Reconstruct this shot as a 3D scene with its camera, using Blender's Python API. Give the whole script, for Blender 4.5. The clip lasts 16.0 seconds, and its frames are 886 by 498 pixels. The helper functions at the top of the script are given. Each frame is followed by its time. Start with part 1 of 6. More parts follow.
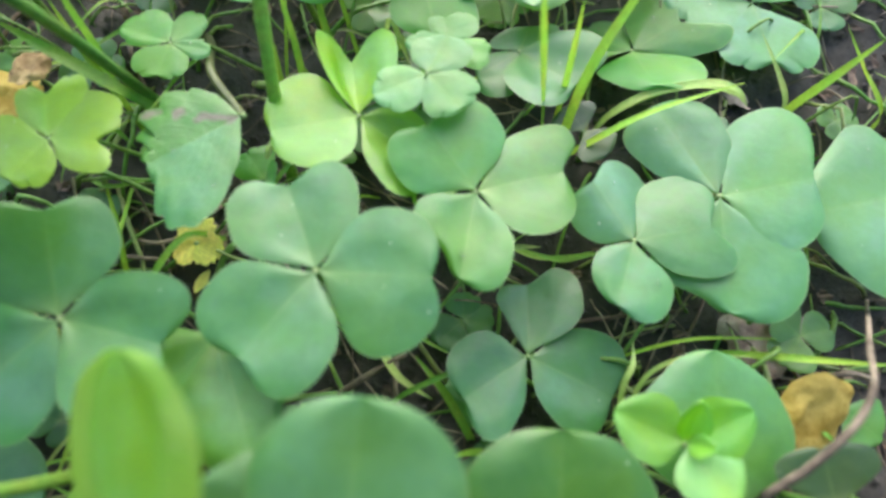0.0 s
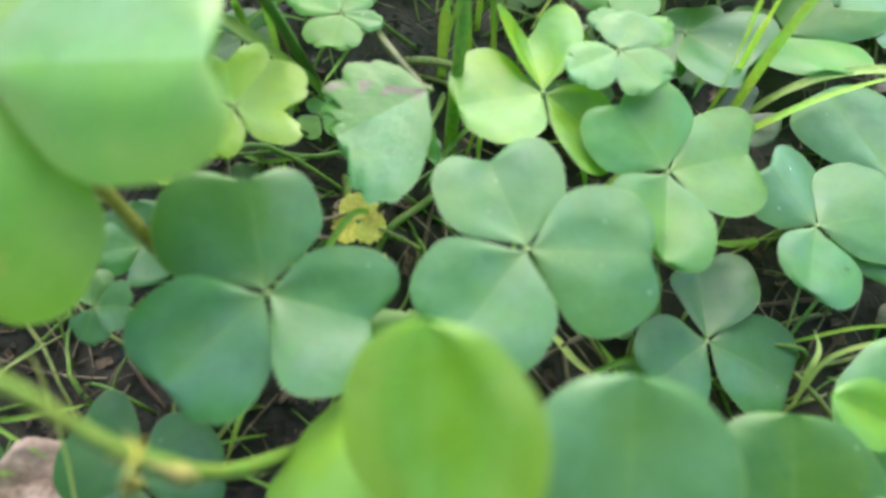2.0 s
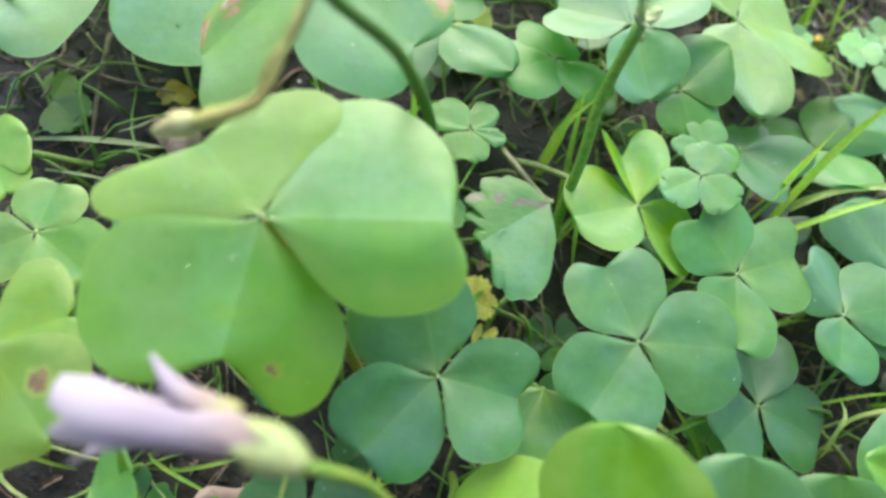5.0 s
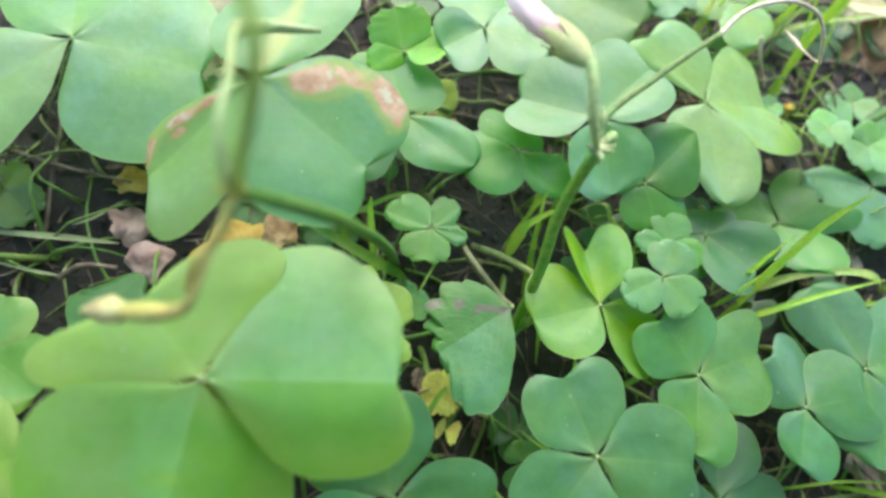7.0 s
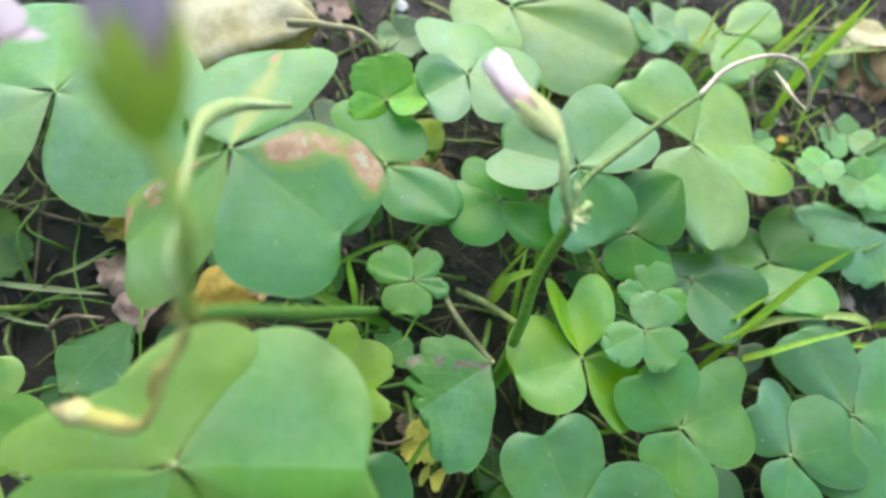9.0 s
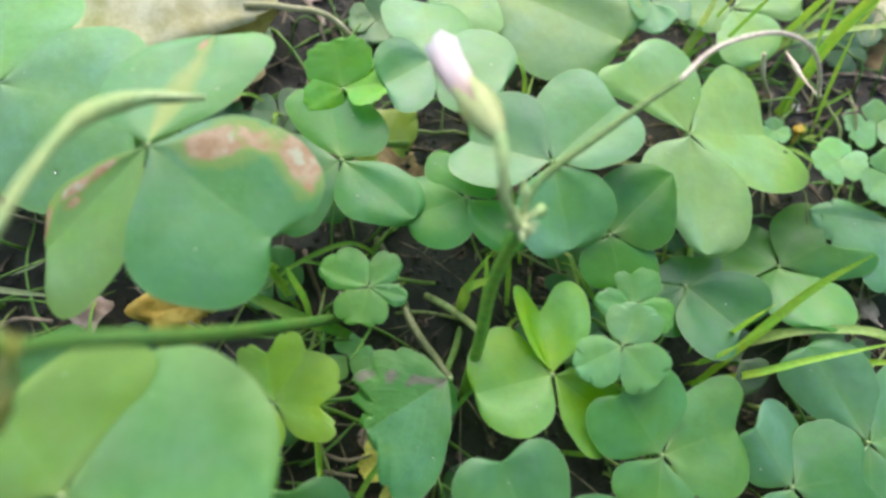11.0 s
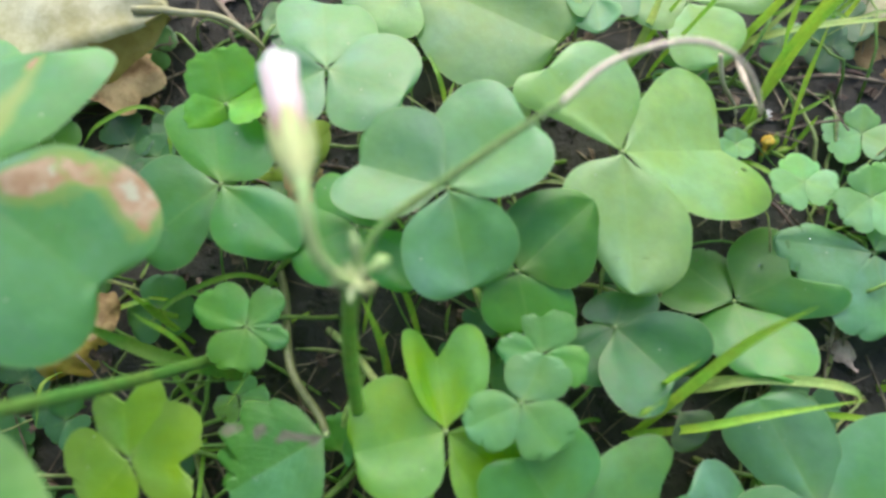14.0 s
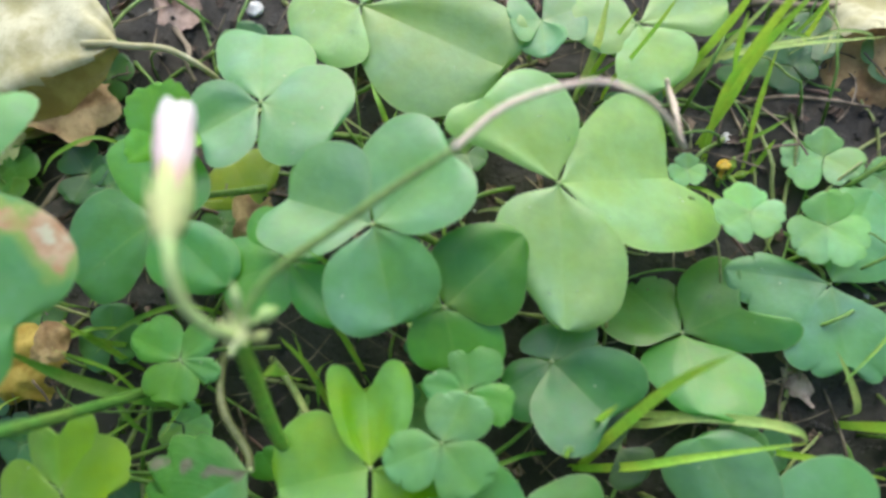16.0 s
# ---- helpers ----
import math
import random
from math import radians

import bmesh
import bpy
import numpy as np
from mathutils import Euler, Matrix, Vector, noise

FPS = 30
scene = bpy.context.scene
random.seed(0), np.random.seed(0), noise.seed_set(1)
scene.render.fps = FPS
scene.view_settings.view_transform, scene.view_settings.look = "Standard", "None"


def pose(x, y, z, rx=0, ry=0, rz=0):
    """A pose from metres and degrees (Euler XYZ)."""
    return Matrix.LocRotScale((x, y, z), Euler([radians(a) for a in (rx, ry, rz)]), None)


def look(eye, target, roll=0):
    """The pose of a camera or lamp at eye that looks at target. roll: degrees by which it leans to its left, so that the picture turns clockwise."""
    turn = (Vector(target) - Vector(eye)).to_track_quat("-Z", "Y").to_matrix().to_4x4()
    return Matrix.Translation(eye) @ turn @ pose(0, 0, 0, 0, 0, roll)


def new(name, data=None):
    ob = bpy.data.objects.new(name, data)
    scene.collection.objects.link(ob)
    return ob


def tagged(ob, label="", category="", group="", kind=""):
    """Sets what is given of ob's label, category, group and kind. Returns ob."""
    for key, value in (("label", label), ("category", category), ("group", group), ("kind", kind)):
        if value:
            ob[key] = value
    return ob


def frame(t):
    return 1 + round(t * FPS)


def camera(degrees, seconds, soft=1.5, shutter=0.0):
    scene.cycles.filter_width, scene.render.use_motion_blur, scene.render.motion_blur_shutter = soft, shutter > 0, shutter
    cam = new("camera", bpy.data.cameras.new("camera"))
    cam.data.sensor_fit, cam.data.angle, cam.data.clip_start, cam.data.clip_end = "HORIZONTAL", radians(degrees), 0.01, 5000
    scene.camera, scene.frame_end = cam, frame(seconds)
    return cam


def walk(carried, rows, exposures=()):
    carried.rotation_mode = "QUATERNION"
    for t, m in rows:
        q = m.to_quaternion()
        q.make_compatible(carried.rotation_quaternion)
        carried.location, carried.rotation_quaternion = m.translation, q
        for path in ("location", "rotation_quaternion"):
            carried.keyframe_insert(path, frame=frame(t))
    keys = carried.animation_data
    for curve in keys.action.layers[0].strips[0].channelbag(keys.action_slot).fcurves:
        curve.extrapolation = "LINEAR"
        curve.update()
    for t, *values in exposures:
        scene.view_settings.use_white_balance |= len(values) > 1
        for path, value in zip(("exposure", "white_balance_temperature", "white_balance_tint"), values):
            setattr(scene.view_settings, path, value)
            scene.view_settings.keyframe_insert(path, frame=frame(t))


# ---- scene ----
cam = camera(73.7, 16.0, soft=3.0)
cam.data.dof.use_dof, cam.data.dof.focus_distance, cam.data.dof.aperture_fstop = True, 0.14, 7.2
METRES, EYE, TILT, LEAN, TURN = 0.24, 0.135, -70.0, 0.0, 0.0
ROWS = [
    (0.0, 0.0, 0.0, 0.0, 0.0, 0.0, -0.0),
    (0.5, -0.0301, 0.003, 0.0082, 0.04, -0.28, -0.3),
    (1.0, -0.0453, 0.0125, 0.0076, -0.12, -0.54, -0.56),
    (1.5, -0.1154, 0.0065, -0.0066, -0.53, -0.44, -0.8),
    (2.0, -0.1596, 0.0124, -0.013, -1.09, -0.55, -1.02),
    (2.5, -0.1769, 0.0092, -0.0111, -1.58, -0.55, -1.28),
    (3.0, -0.2114, 0.0028, -0.0134, -2.12, -0.38, -1.6),
    (3.5, -0.2594, -0.0178, -0.0233, -2.77, -0.14, -2.0),
    (4.0, -0.2829, -0.0273, -0.014, -3.54, 0.16, -2.29),
    (4.5, -0.2946, -0.0593, 0.0198, -4.34, -0.07, -2.48),
    (5.0, -0.3175, -0.0817, 0.0626, -5.1, -0.39, -2.61),
    (7.5, -0.286, -0.0775, 0.207, -5.86, -2.44, -2.02),
    (8.0, -0.2875, -0.0844, 0.2294, -5.9, -2.82, -1.85),
    (10.5, -0.2003, -0.0418, 0.2667, -1.74, -4.74, -2.02),
    (11.0, -0.185, -0.0233, 0.2678, -1.1, -5.1, -2.04),
    (11.5, -0.1481, -0.0047, 0.2644, -0.61, -5.51, -2.14),
    (12.0, -0.123, 0.0106, 0.2769, -0.06, -5.94, -2.12),
    (12.5, -0.1112, 0.0006, 0.2889, 0.54, -6.24, -2.12),
    (13.0, -0.0859, 0.0139, 0.2951, 1.18, -6.63, -2.09),
    (13.5, -0.0758, 0.0443, 0.2979, 1.91, -6.97, -2.06),
    (14.0, -0.059, 0.0469, 0.3104, 2.64, -6.8, -2.0),
    (14.5, -0.0314, 0.0244, 0.3262, 3.55, -6.77, -1.87),
    (15.0, -0.0068, 0.0352, 0.3403, 4.3, -6.98, -1.8),
    (15.5, 0.0162, 0.0603, 0.3422, 5.01, -7.21, -1.65),
    (16.0, 0.0236, 0.0607, 0.3439, 5.61, -7.25, -1.55),
]
walk(cam, [(t, pose(0, 0, EYE, TILT, LEAN, TURN) @ pose(METRES * x, METRES * y, METRES * z, 90 + pitch, roll, yaw)) for t, x, y, z, yaw, pitch, roll in ROWS],
     exposures=[(0.0, 1.80), (2.0, 1.80), (3.5, 1.77), (5.0, 1.65), (8.0, 1.43), (10.5, 1.27), (13.0, 1.24), (16.0, 1.22)])

# ---- light ----
LIGHT_FROM = (0.02, 0.76, 0.65)
world = bpy.data.worlds.new("overcast_sky")
scene.world = world
world.use_nodes = True
wn, wl = world.node_tree.nodes, world.node_tree.links
sky = wn.new("ShaderNodeTexSky")
sky.sky_type = "NISHITA"
sky.sun_disc = False
sky.sun_elevation = math.asin(LIGHT_FROM[2])
sky.sun_rotation = math.atan2(LIGHT_FROM[0], LIGHT_FROM[1])
sky.air_density, sky.dust_density, sky.ozone_density = 1.0, 2.4, 0.8
wn["Background"].inputs["Strength"].default_value = 0.15
wl.new(sky.outputs["Color"], wn["Background"].inputs["Color"])

sun = new("sun", bpy.data.lights.new("sun", "SUN"))
sun.data.energy, sun.data.angle, sun.data.color = 1.15, radians(75), (1.0, 0.97, 0.92)
sun.matrix_world = look(LIGHT_FROM, (0, 0, 0))


# ---- materials ----
def mat_new(name):
    m = bpy.data.materials.new(name)
    m.use_nodes = True
    return m, m.node_tree.nodes, m.node_tree.links, m.node_tree.nodes["Principled BSDF"]


def math_node(n, l, op, a, b=None, c=None, clamp=False):
    k = n.new("ShaderNodeMath")
    k.operation, k.use_clamp = op, clamp
    for slot, v in enumerate((a, b, c)):
        if v is None:
            continue
        if isinstance(v, (int, float)):
            k.inputs[slot].default_value = v
        else:
            l.new(v, k.inputs[slot])
    return k.outputs[0]


def ramp_value(n, l, value, lo, hi, to_lo=0.0, to_hi=1.0):
    k = n.new("ShaderNodeMapRange")
    k.interpolation_type = "SMOOTHSTEP"
    k.inputs["From Min"].default_value, k.inputs["From Max"].default_value = lo, hi
    k.inputs["To Min"].default_value, k.inputs["To Max"].default_value = to_lo, to_hi
    l.new(value, k.inputs["Value"])
    return k.outputs["Result"]


def mix_color(n, l, fac, a, b, mode="MIX"):
    k = n.new("ShaderNodeMix")
    k.data_type, k.blend_type, k.clamp_factor = "RGBA", mode, True
    for name, v in ((0, fac), (6, a), (7, b)):
        if isinstance(v, (int, float)):
            k.inputs[name].default_value = v
        elif isinstance(v, tuple):
            k.inputs[name].default_value = (*v, 1)
        else:
            l.new(v, k.inputs[name])
    return k.outputs[2]


def noise_node(n, l, coord, scale, detail=4.0, rough=0.55):
    k = n.new("ShaderNodeTexNoise")
    k.inputs["Scale"].default_value, k.inputs["Detail"].default_value, k.inputs["Roughness"].default_value = scale, detail, rough
    l.new(coord, k.inputs["Vector"])
    return k.outputs["Fac"]


def finish(n, l, bsdf, color, rough, height=None, bump=0.2, dist=0.0004, translucent=0.0, tint=None):
    l.new(color, bsdf.inputs["Base Color"])
    if isinstance(rough, (int, float)):
        bsdf.inputs["Roughness"].default_value = rough
    else:
        l.new(rough, bsdf.inputs["Roughness"])
    if height is not None:
        b = n.new("ShaderNodeBump")
        b.inputs["Strength"].default_value, b.inputs["Distance"].default_value = bump, dist
        l.new(height, b.inputs["Height"])
        l.new(b.outputs["Normal"], bsdf.inputs["Normal"])
    if translucent:
        t = n.new("ShaderNodeBsdfTranslucent")
        l.new(tint if tint is not None else color, t.inputs["Color"])
        mx = n.new("ShaderNodeMixShader")
        mx.inputs[0].default_value = translucent
        l.new(bsdf.outputs[0], mx.inputs[1])
        l.new(t.outputs[0], mx.inputs[2])
        l.new(mx.outputs[0], n["Material Output"].inputs["Surface"])


def leaf_material(name, veins=0.02, rough=0.42, lesions=0.0, lesion_color=(0.42, 0.22, 0.13), lesion_light=(0.58, 0.42, 0.30), edge_yellow=0.0, wrinkle=0.3, bloom_sheen=0.36, halo_part=0.55, blots=(), pale_streak=0.0, warm_rib=0.38, half_sheen=0.48, lean=0.0):
    """Leaf blade: own colour from the object, pale midrib and base, fine veins, waxy bloom, sky sheen painted half by
    half, optional dry lesions near the rim.
    """
    m, n, l, bsdf = mat_new(name)
    info = n.new("ShaderNodeObjectInfo")
    coord = n.new("ShaderNodeTexCoord")
    uv = n.new("ShaderNodeSeparateXYZ")
    l.new(coord.outputs["UV"], uv.inputs[0])
    u = uv.outputs["X"]
    v = math_node(n, l, "ABSOLUTE", math_node(n, l, "MULTIPLY_ADD", uv.outputs["Y"], 2.0, -1.0))
    shift = n.new("ShaderNodeVectorMath")
    shift.operation = "ADD"
    l.new(coord.outputs["Object"], shift.inputs[0])
    l.new(info.outputs["Random"], shift.inputs[1])
    p = shift.outputs[0]
    broad, fine, grain = noise_node(n, l, p, 75, 3), noise_node(n, l, p, 420, 4), noise_node(n, l, p, 2600, 3)
    base = info.outputs["Color"]
    hsv = n.new("ShaderNodeHueSaturation")
    l.new(base, hsv.inputs["Color"])
    l.new(ramp_value(n, l, broad, 0.3, 0.7, 0.478, 0.518), hsv.inputs["Hue"])
    l.new(ramp_value(n, l, broad, 0.25, 0.75, 1.13, 0.88), hsv.inputs["Saturation"])
    l.new(ramp_value(n, l, fine, 0.3, 0.7, 0.95, 1.06), hsv.inputs["Value"])
    col = mix_color(n, l, 1.0, hsv.outputs["Color"], (0.87, 1.0, 0.85), "MULTIPLY")
    # waxy bloom in soft clouds, strengthened to stand in for sky sheen
    cloud = math_node(n, l, "MULTIPLY", ramp_value(n, l, noise_node(n, l, p, 120, 7, 0.68), 0.34, 0.70), bloom_sheen)
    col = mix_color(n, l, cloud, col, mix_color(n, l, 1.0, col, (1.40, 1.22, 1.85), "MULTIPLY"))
    # sky sheen painted into each half's colour: bluish and pale, or yellow-green where left out
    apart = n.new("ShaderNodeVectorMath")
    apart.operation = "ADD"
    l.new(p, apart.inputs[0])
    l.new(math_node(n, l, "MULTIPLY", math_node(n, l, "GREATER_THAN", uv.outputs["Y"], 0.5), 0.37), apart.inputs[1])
    sheen_part = noise_node(n, l, apart.outputs[0], 48, 3, 0.5)
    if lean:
        sheen_part = math_node(n, l, "ADD", sheen_part, math_node(n, l, "MULTIPLY", math_node(n, l, "SIGN", math_node(n, l, "SUBTRACT", uv.outputs["Y"], 0.5)), lean))
    col = mix_color(n, l, ramp_value(n, l, sheen_part, 0.50, 0.68, 0.0, half_sheen), col, mix_color(n, l, 1.0, col, (1.28, 1.20, 1.75), "MULTIPLY"))
    col = mix_color(n, l, ramp_value(n, l, sheen_part, 0.32, 0.50, half_sheen, 0.0), col, mix_color(n, l, 1.0, col, (0.90, 1.00, 0.48), "MULTIPLY"))
    # pale base and midrib
    col = mix_color(n, l, ramp_value(n, l, u, 0.0, 0.30, 0.45, 0.0), col, mix_color(n, l, 0.5, col, (0.42, 0.52, 0.22)))
    rib = ramp_value(n, l, v, 0.0, 0.06, 0.16, 0.0)
    col = mix_color(n, l, math_node(n, l, "MULTIPLY", rib, ramp_value(n, l, u, 0.3, 1.0, 1.0, 0.2)), col, mix_color(n, l, 0.5, col, (0.36, 0.5, 0.22)))
    # side veins that leave the midrib aslant
    slant = math_node(n, l, "MULTIPLY_ADD", v, -0.55, u)
    wave = math_node(n, l, "SINE", math_node(n, l, "MULTIPLY", math_node(n, l, "ADD", slant, math_node(n, l, "MULTIPLY", fine, 0.06)), 52.0))
    vein = ramp_value(n, l, wave, 0.72, 1.0)
    col = mix_color(n, l, math_node(n, l, "MULTIPLY", vein, veins), col, mix_color(n, l, 0.6, col, (0.30, 0.42, 0.20)))
    # pale specks
    speck = n.new("ShaderNodeTexVoronoi")
    speck.inputs["Scale"].default_value = 330
    l.new(p, speck.inputs["Vector"])
    dots = math_node(n, l, "MULTIPLY", ramp_value(n, l, speck.outputs["Distance"], 0.05, 0.12, 1.0, 0.0), ramp_value(n, l, noise_node(n, l, p, 190, 2), 0.56, 0.66))
    col = mix_color(n, l, math_node(n, l, "MULTIPLY", dots, 0.55), col, (0.55, 0.62, 0.52))
    # uneven yellower band along the midrib, deeper green towards the rim
    near_rib = math_node(n, l, "ADD", v, math_node(n, l, "MULTIPLY_ADD", noise_node(n, l, p, 210, 6, 0.65), 1.9, -0.95))
    warm = math_node(n, l, "MULTIPLY", ramp_value(n, l, near_rib, 0.0, 0.42, 1.0, 0.0), warm_rib)
    col = mix_color(n, l, warm, col, mix_color(n, l, 1.0, col, (1.18, 1.12, 0.62), "MULTIPLY"))
    edge = math_node(n, l, "MULTIPLY", ramp_value(n, l, math_node(n, l, "ADD", v, math_node(n, l, "MULTIPLY_ADD", fine, 0.3, -0.15)), 0.80, 1.0), 0.4)
    col = mix_color(n, l, edge, col, mix_color(n, l, 1.0, col, (0.80, 0.92, 0.62), "MULTIPLY"))
    # thin pale rim
    col = mix_color(n, l, ramp_value(n, l, v, 0.965, 1.0, 0.0, 0.35), col, mix_color(n, l, 0.5, col, (0.45, 0.50, 0.25)))
    if edge_yellow:
        side = math_node(n, l, "MULTIPLY", ramp_value(n, l, math_node(n, l, "ADD", broad, math_node(n, l, "MULTIPLY", v, 0.25)), 0.52, 0.80), edge_yellow)
        col = mix_color(n, l, side, col, (0.30, 0.40, 0.04))
    rough_out = ramp_value(n, l, fine, 0.3, 0.7, rough - 0.07, rough + 0.10)
    if lesions:
        blot = math_node(n, l, "ADD", noise_node(n, l, p, 95, 3, 0.6), math_node(n, l, "MULTIPLY", math_node(n, l, "MULTIPLY", u, v), 0.34))
        halo = ramp_value(n, l, blot, lesions - 0.07, lesions)
        col = mix_color(n, l, math_node(n, l, "MULTIPLY", halo, halo_part), col, (0.40, 0.40, 0.08))
        dry = mix_color(n, l, ramp_value(n, l, fine, 0.35, 0.65), lesion_color, lesion_light)
        col = mix_color(n, l, ramp_value(n, l, blot, lesions, lesions + 0.03), col, dry)
    if pale_streak:
        band = math_node(n, l, "ADD", v, math_node(n, l, "MULTIPLY_ADD", broad, 0.5, -0.25))
        col = mix_color(n, l, math_node(n, l, "MULTIPLY", ramp_value(n, l, band, 0.05, 0.32, 1.0, 0.0), pale_streak), col, (0.40, 0.46, 0.12))
    if blots:
        # dry patches, each an uneven spot at its own place on the blade
        dry = mix_color(n, l, ramp_value(n, l, fine, 0.35, 0.65), lesion_color, lesion_light)
        dry = mix_color(n, l, ramp_value(n, l, noise_node(n, l, p, 240, 3), 0.55, 0.68), dry, (0.62, 0.58, 0.46) if halo_part else lesion_light)
        for bu, bv, ru, rv in blots:
            du = math_node(n, l, "DIVIDE", math_node(n, l, "ADD", u, math_node(n, l, "MULTIPLY_ADD", fine, 0.16, -0.08 - bu)), ru)
            dv = math_node(n, l, "DIVIDE", math_node(n, l, "ADD", uv.outputs["Y"], math_node(n, l, "MULTIPLY_ADD", broad, 0.20, -0.10 - bv)), rv)
            d = math_node(n, l, "ADD", math_node(n, l, "MULTIPLY", du, du), math_node(n, l, "MULTIPLY", dv, dv))
            col = mix_color(n, l, ramp_value(n, l, d, 1.0, 3.0, halo_part, 0.0), col, (0.34, 0.42, 0.07))
            col = mix_color(n, l, ramp_value(n, l, d, 0.5 if halo_part else 0.1, 1.25 if halo_part else 2.2, 0.92 if halo_part else 0.8, 0.0), col, dry)
    height = math_node(n, l, "ADD", math_node(n, l, "MULTIPLY", fine, 0.8), math_node(n, l, "ADD", math_node(n, l, "MULTIPLY", vein, -2.5 * veins), math_node(n, l, "MULTIPLY", grain, 0.25)))
    tint = mix_color(n, l, 1.0, col, (1.6, 1.6, 0.40), "MULTIPLY")
    bsdf.inputs["Specular IOR Level"].default_value = 0.85
    finish(n, l, bsdf, col, rough_out, height, wrinkle, 0.0005, 0.38, tint)
    return m


def plain_plant(name, rough=0.45, translucent=0.2, streak=500.0, mottled=0.2):
    """Stalks, blades, petals: the object's own colour with streaks and mottling."""
    m, n, l, bsdf = mat_new(name)
    info, coord = n.new("ShaderNodeObjectInfo"), n.new("ShaderNodeTexCoord")
    uv = n.new("ShaderNodeSeparateXYZ")
    l.new(coord.outputs["UV"], uv.inputs[0])
    broad, fine = noise_node(n, l, coord.outputs["Object"], 140, 3), noise_node(n, l, coord.outputs["Object"], 900, 4)
    lines = math_node(n, l, "SINE", math_node(n, l, "MULTIPLY", uv.outputs["Y"], streak))
    hsv = n.new("ShaderNodeHueSaturation")
    l.new(info.outputs["Color"], hsv.inputs["Color"])
    l.new(ramp_value(n, l, broad, 0.3, 0.7, 0.48, 0.52), hsv.inputs["Hue"])
    value = math_node(n, l, "ADD", ramp_value(n, l, fine, 0.3, 0.7, 1 - mottled, 1 + mottled), math_node(n, l, "MULTIPLY", lines, 0.05))
    l.new(value, hsv.inputs["Value"])
    finish(n, l, bsdf, hsv.outputs["Color"], rough, math_node(n, l, "ADD", fine, math_node(n, l, "MULTIPLY", lines, 0.3)), 0.25, 0.0003, translucent)
    return m


def soil_material():
    m, n, l, bsdf = mat_new("damp_soil")
    coord = n.new("ShaderNodeTexCoord")
    p = coord.outputs["Object"]
    broad, mid, fine = noise_node(n, l, p, 28, 4), noise_node(n, l, p, 170, 6, 0.65), noise_node(n, l, p, 1100, 5, 0.7)
    col = mix_color(n, l, ramp_value(n, l, mid, 0.32, 0.68), (0.012, 0.011, 0.009), (0.058, 0.052, 0.043))
    col = mix_color(n, l, ramp_value(n, l, broad, 0.4, 0.7, 0, 0.5), col, (0.032, 0.036, 0.026))
    col = mix_color(n, l, ramp_value(n, l, fine, 0.62, 0.74, 0, 0.6), col, (0.13, 0.12, 0.11))
    height = math_node(n, l, "ADD", math_node(n, l, "MULTIPLY", mid, 1.0), math_node(n, l, "MULTIPLY", fine, 0.4))
    finish(n, l, bsdf, col, ramp_value(n, l, mid, 0.3, 0.7, 0.55, 0.9), height, 0.8, 0.003)
    return m


def dry_material(name, dark, light, scale=160.0, rough=0.8, translucent=0.1, flecks=0.5):
    m, n, l, bsdf = mat_new(name)
    coord, info, geo = n.new("ShaderNodeTexCoord"), n.new("ShaderNodeObjectInfo"), n.new("ShaderNodeNewGeometry")
    p = coord.outputs["Object"]
    mid, fine = noise_node(n, l, p, scale, 5, 0.6), noise_node(n, l, p, scale * 6, 4, 0.6)
    col = mix_color(n, l, ramp_value(n, l, mid, 0.35, 0.65), dark, light)
    hsv = n.new("ShaderNodeHueSaturation")
    l.new(col, hsv.inputs["Color"])
    l.new(math_node(n, l, "MULTIPLY_ADD", geo.outputs["Random Per Island"], 0.9, 0.5), hsv.inputs["Value"])
    col = mix_color(n, l, ramp_value(n, l, fine, 0.55, 0.7, 0, flecks), hsv.outputs["Color"], dark)
    finish(n, l, bsdf, col, rough, math_node(n, l, "ADD", mid, fine), flecks, 0.0008, translucent)
    return m


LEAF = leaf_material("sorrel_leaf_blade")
LEAF_OLD = leaf_material("ageing_leaf_blade", lesions=0.80, edge_yellow=0.55)
LEAF_YELLOW = leaf_material("yellowing_leaf_blade", edge_yellow=0.4, bloom_sheen=0.2)
TAN, PALE_TAN = (0.52, 0.27, 0.16), (0.62, 0.42, 0.30)
LEAF_SPOT = leaf_material("blotched_leaf_blade", blots=((0.30, 0.76, 0.13, 0.13), (0.45, 0.86, 0.07, 0.06), (0.60, 0.93, 0.12, 0.09)), lesion_color=TAN, lesion_light=PALE_TAN)
LEAF_SCORCHED = leaf_material("scorched_leaf_blade", blots=((0.34, 0.20, 0.13, 0.10), (0.52, 0.20, 0.11, 0.10), (0.60, 0.36, 0.06, 0.06), (0.84, 0.12, 0.12, 0.10)), lesion_color=TAN, lesion_light=PALE_TAN, edge_yellow=0.3)
# these two lean the painted sheen towards one half of each leaflet
LEAF_FLECK = leaf_material("flecked_leaf_blade", edge_yellow=0.3, bloom_sheen=0.3, lean=-0.22, half_sheen=0.85, blots=((0.70, 0.78, 0.025, 0.03),), lesion_color=(0.16, 0.09, 0.06), lesion_light=(0.30, 0.20, 0.12))
LEAF_SHEENED = leaf_material("half_sheened_leaf_blade", edge_yellow=0.3, bloom_sheen=0.4, lean=0.22, half_sheen=0.9)
LEAF_DEAD_SPOT = leaf_material("dead_spotted_leaf_blade", edge_yellow=0.4, bloom_sheen=0.2, blots=((0.55, 0.66, 0.07, 0.08),), lesion_color=(0.13, 0.07, 0.04), lesion_light=(0.28, 0.17, 0.08))
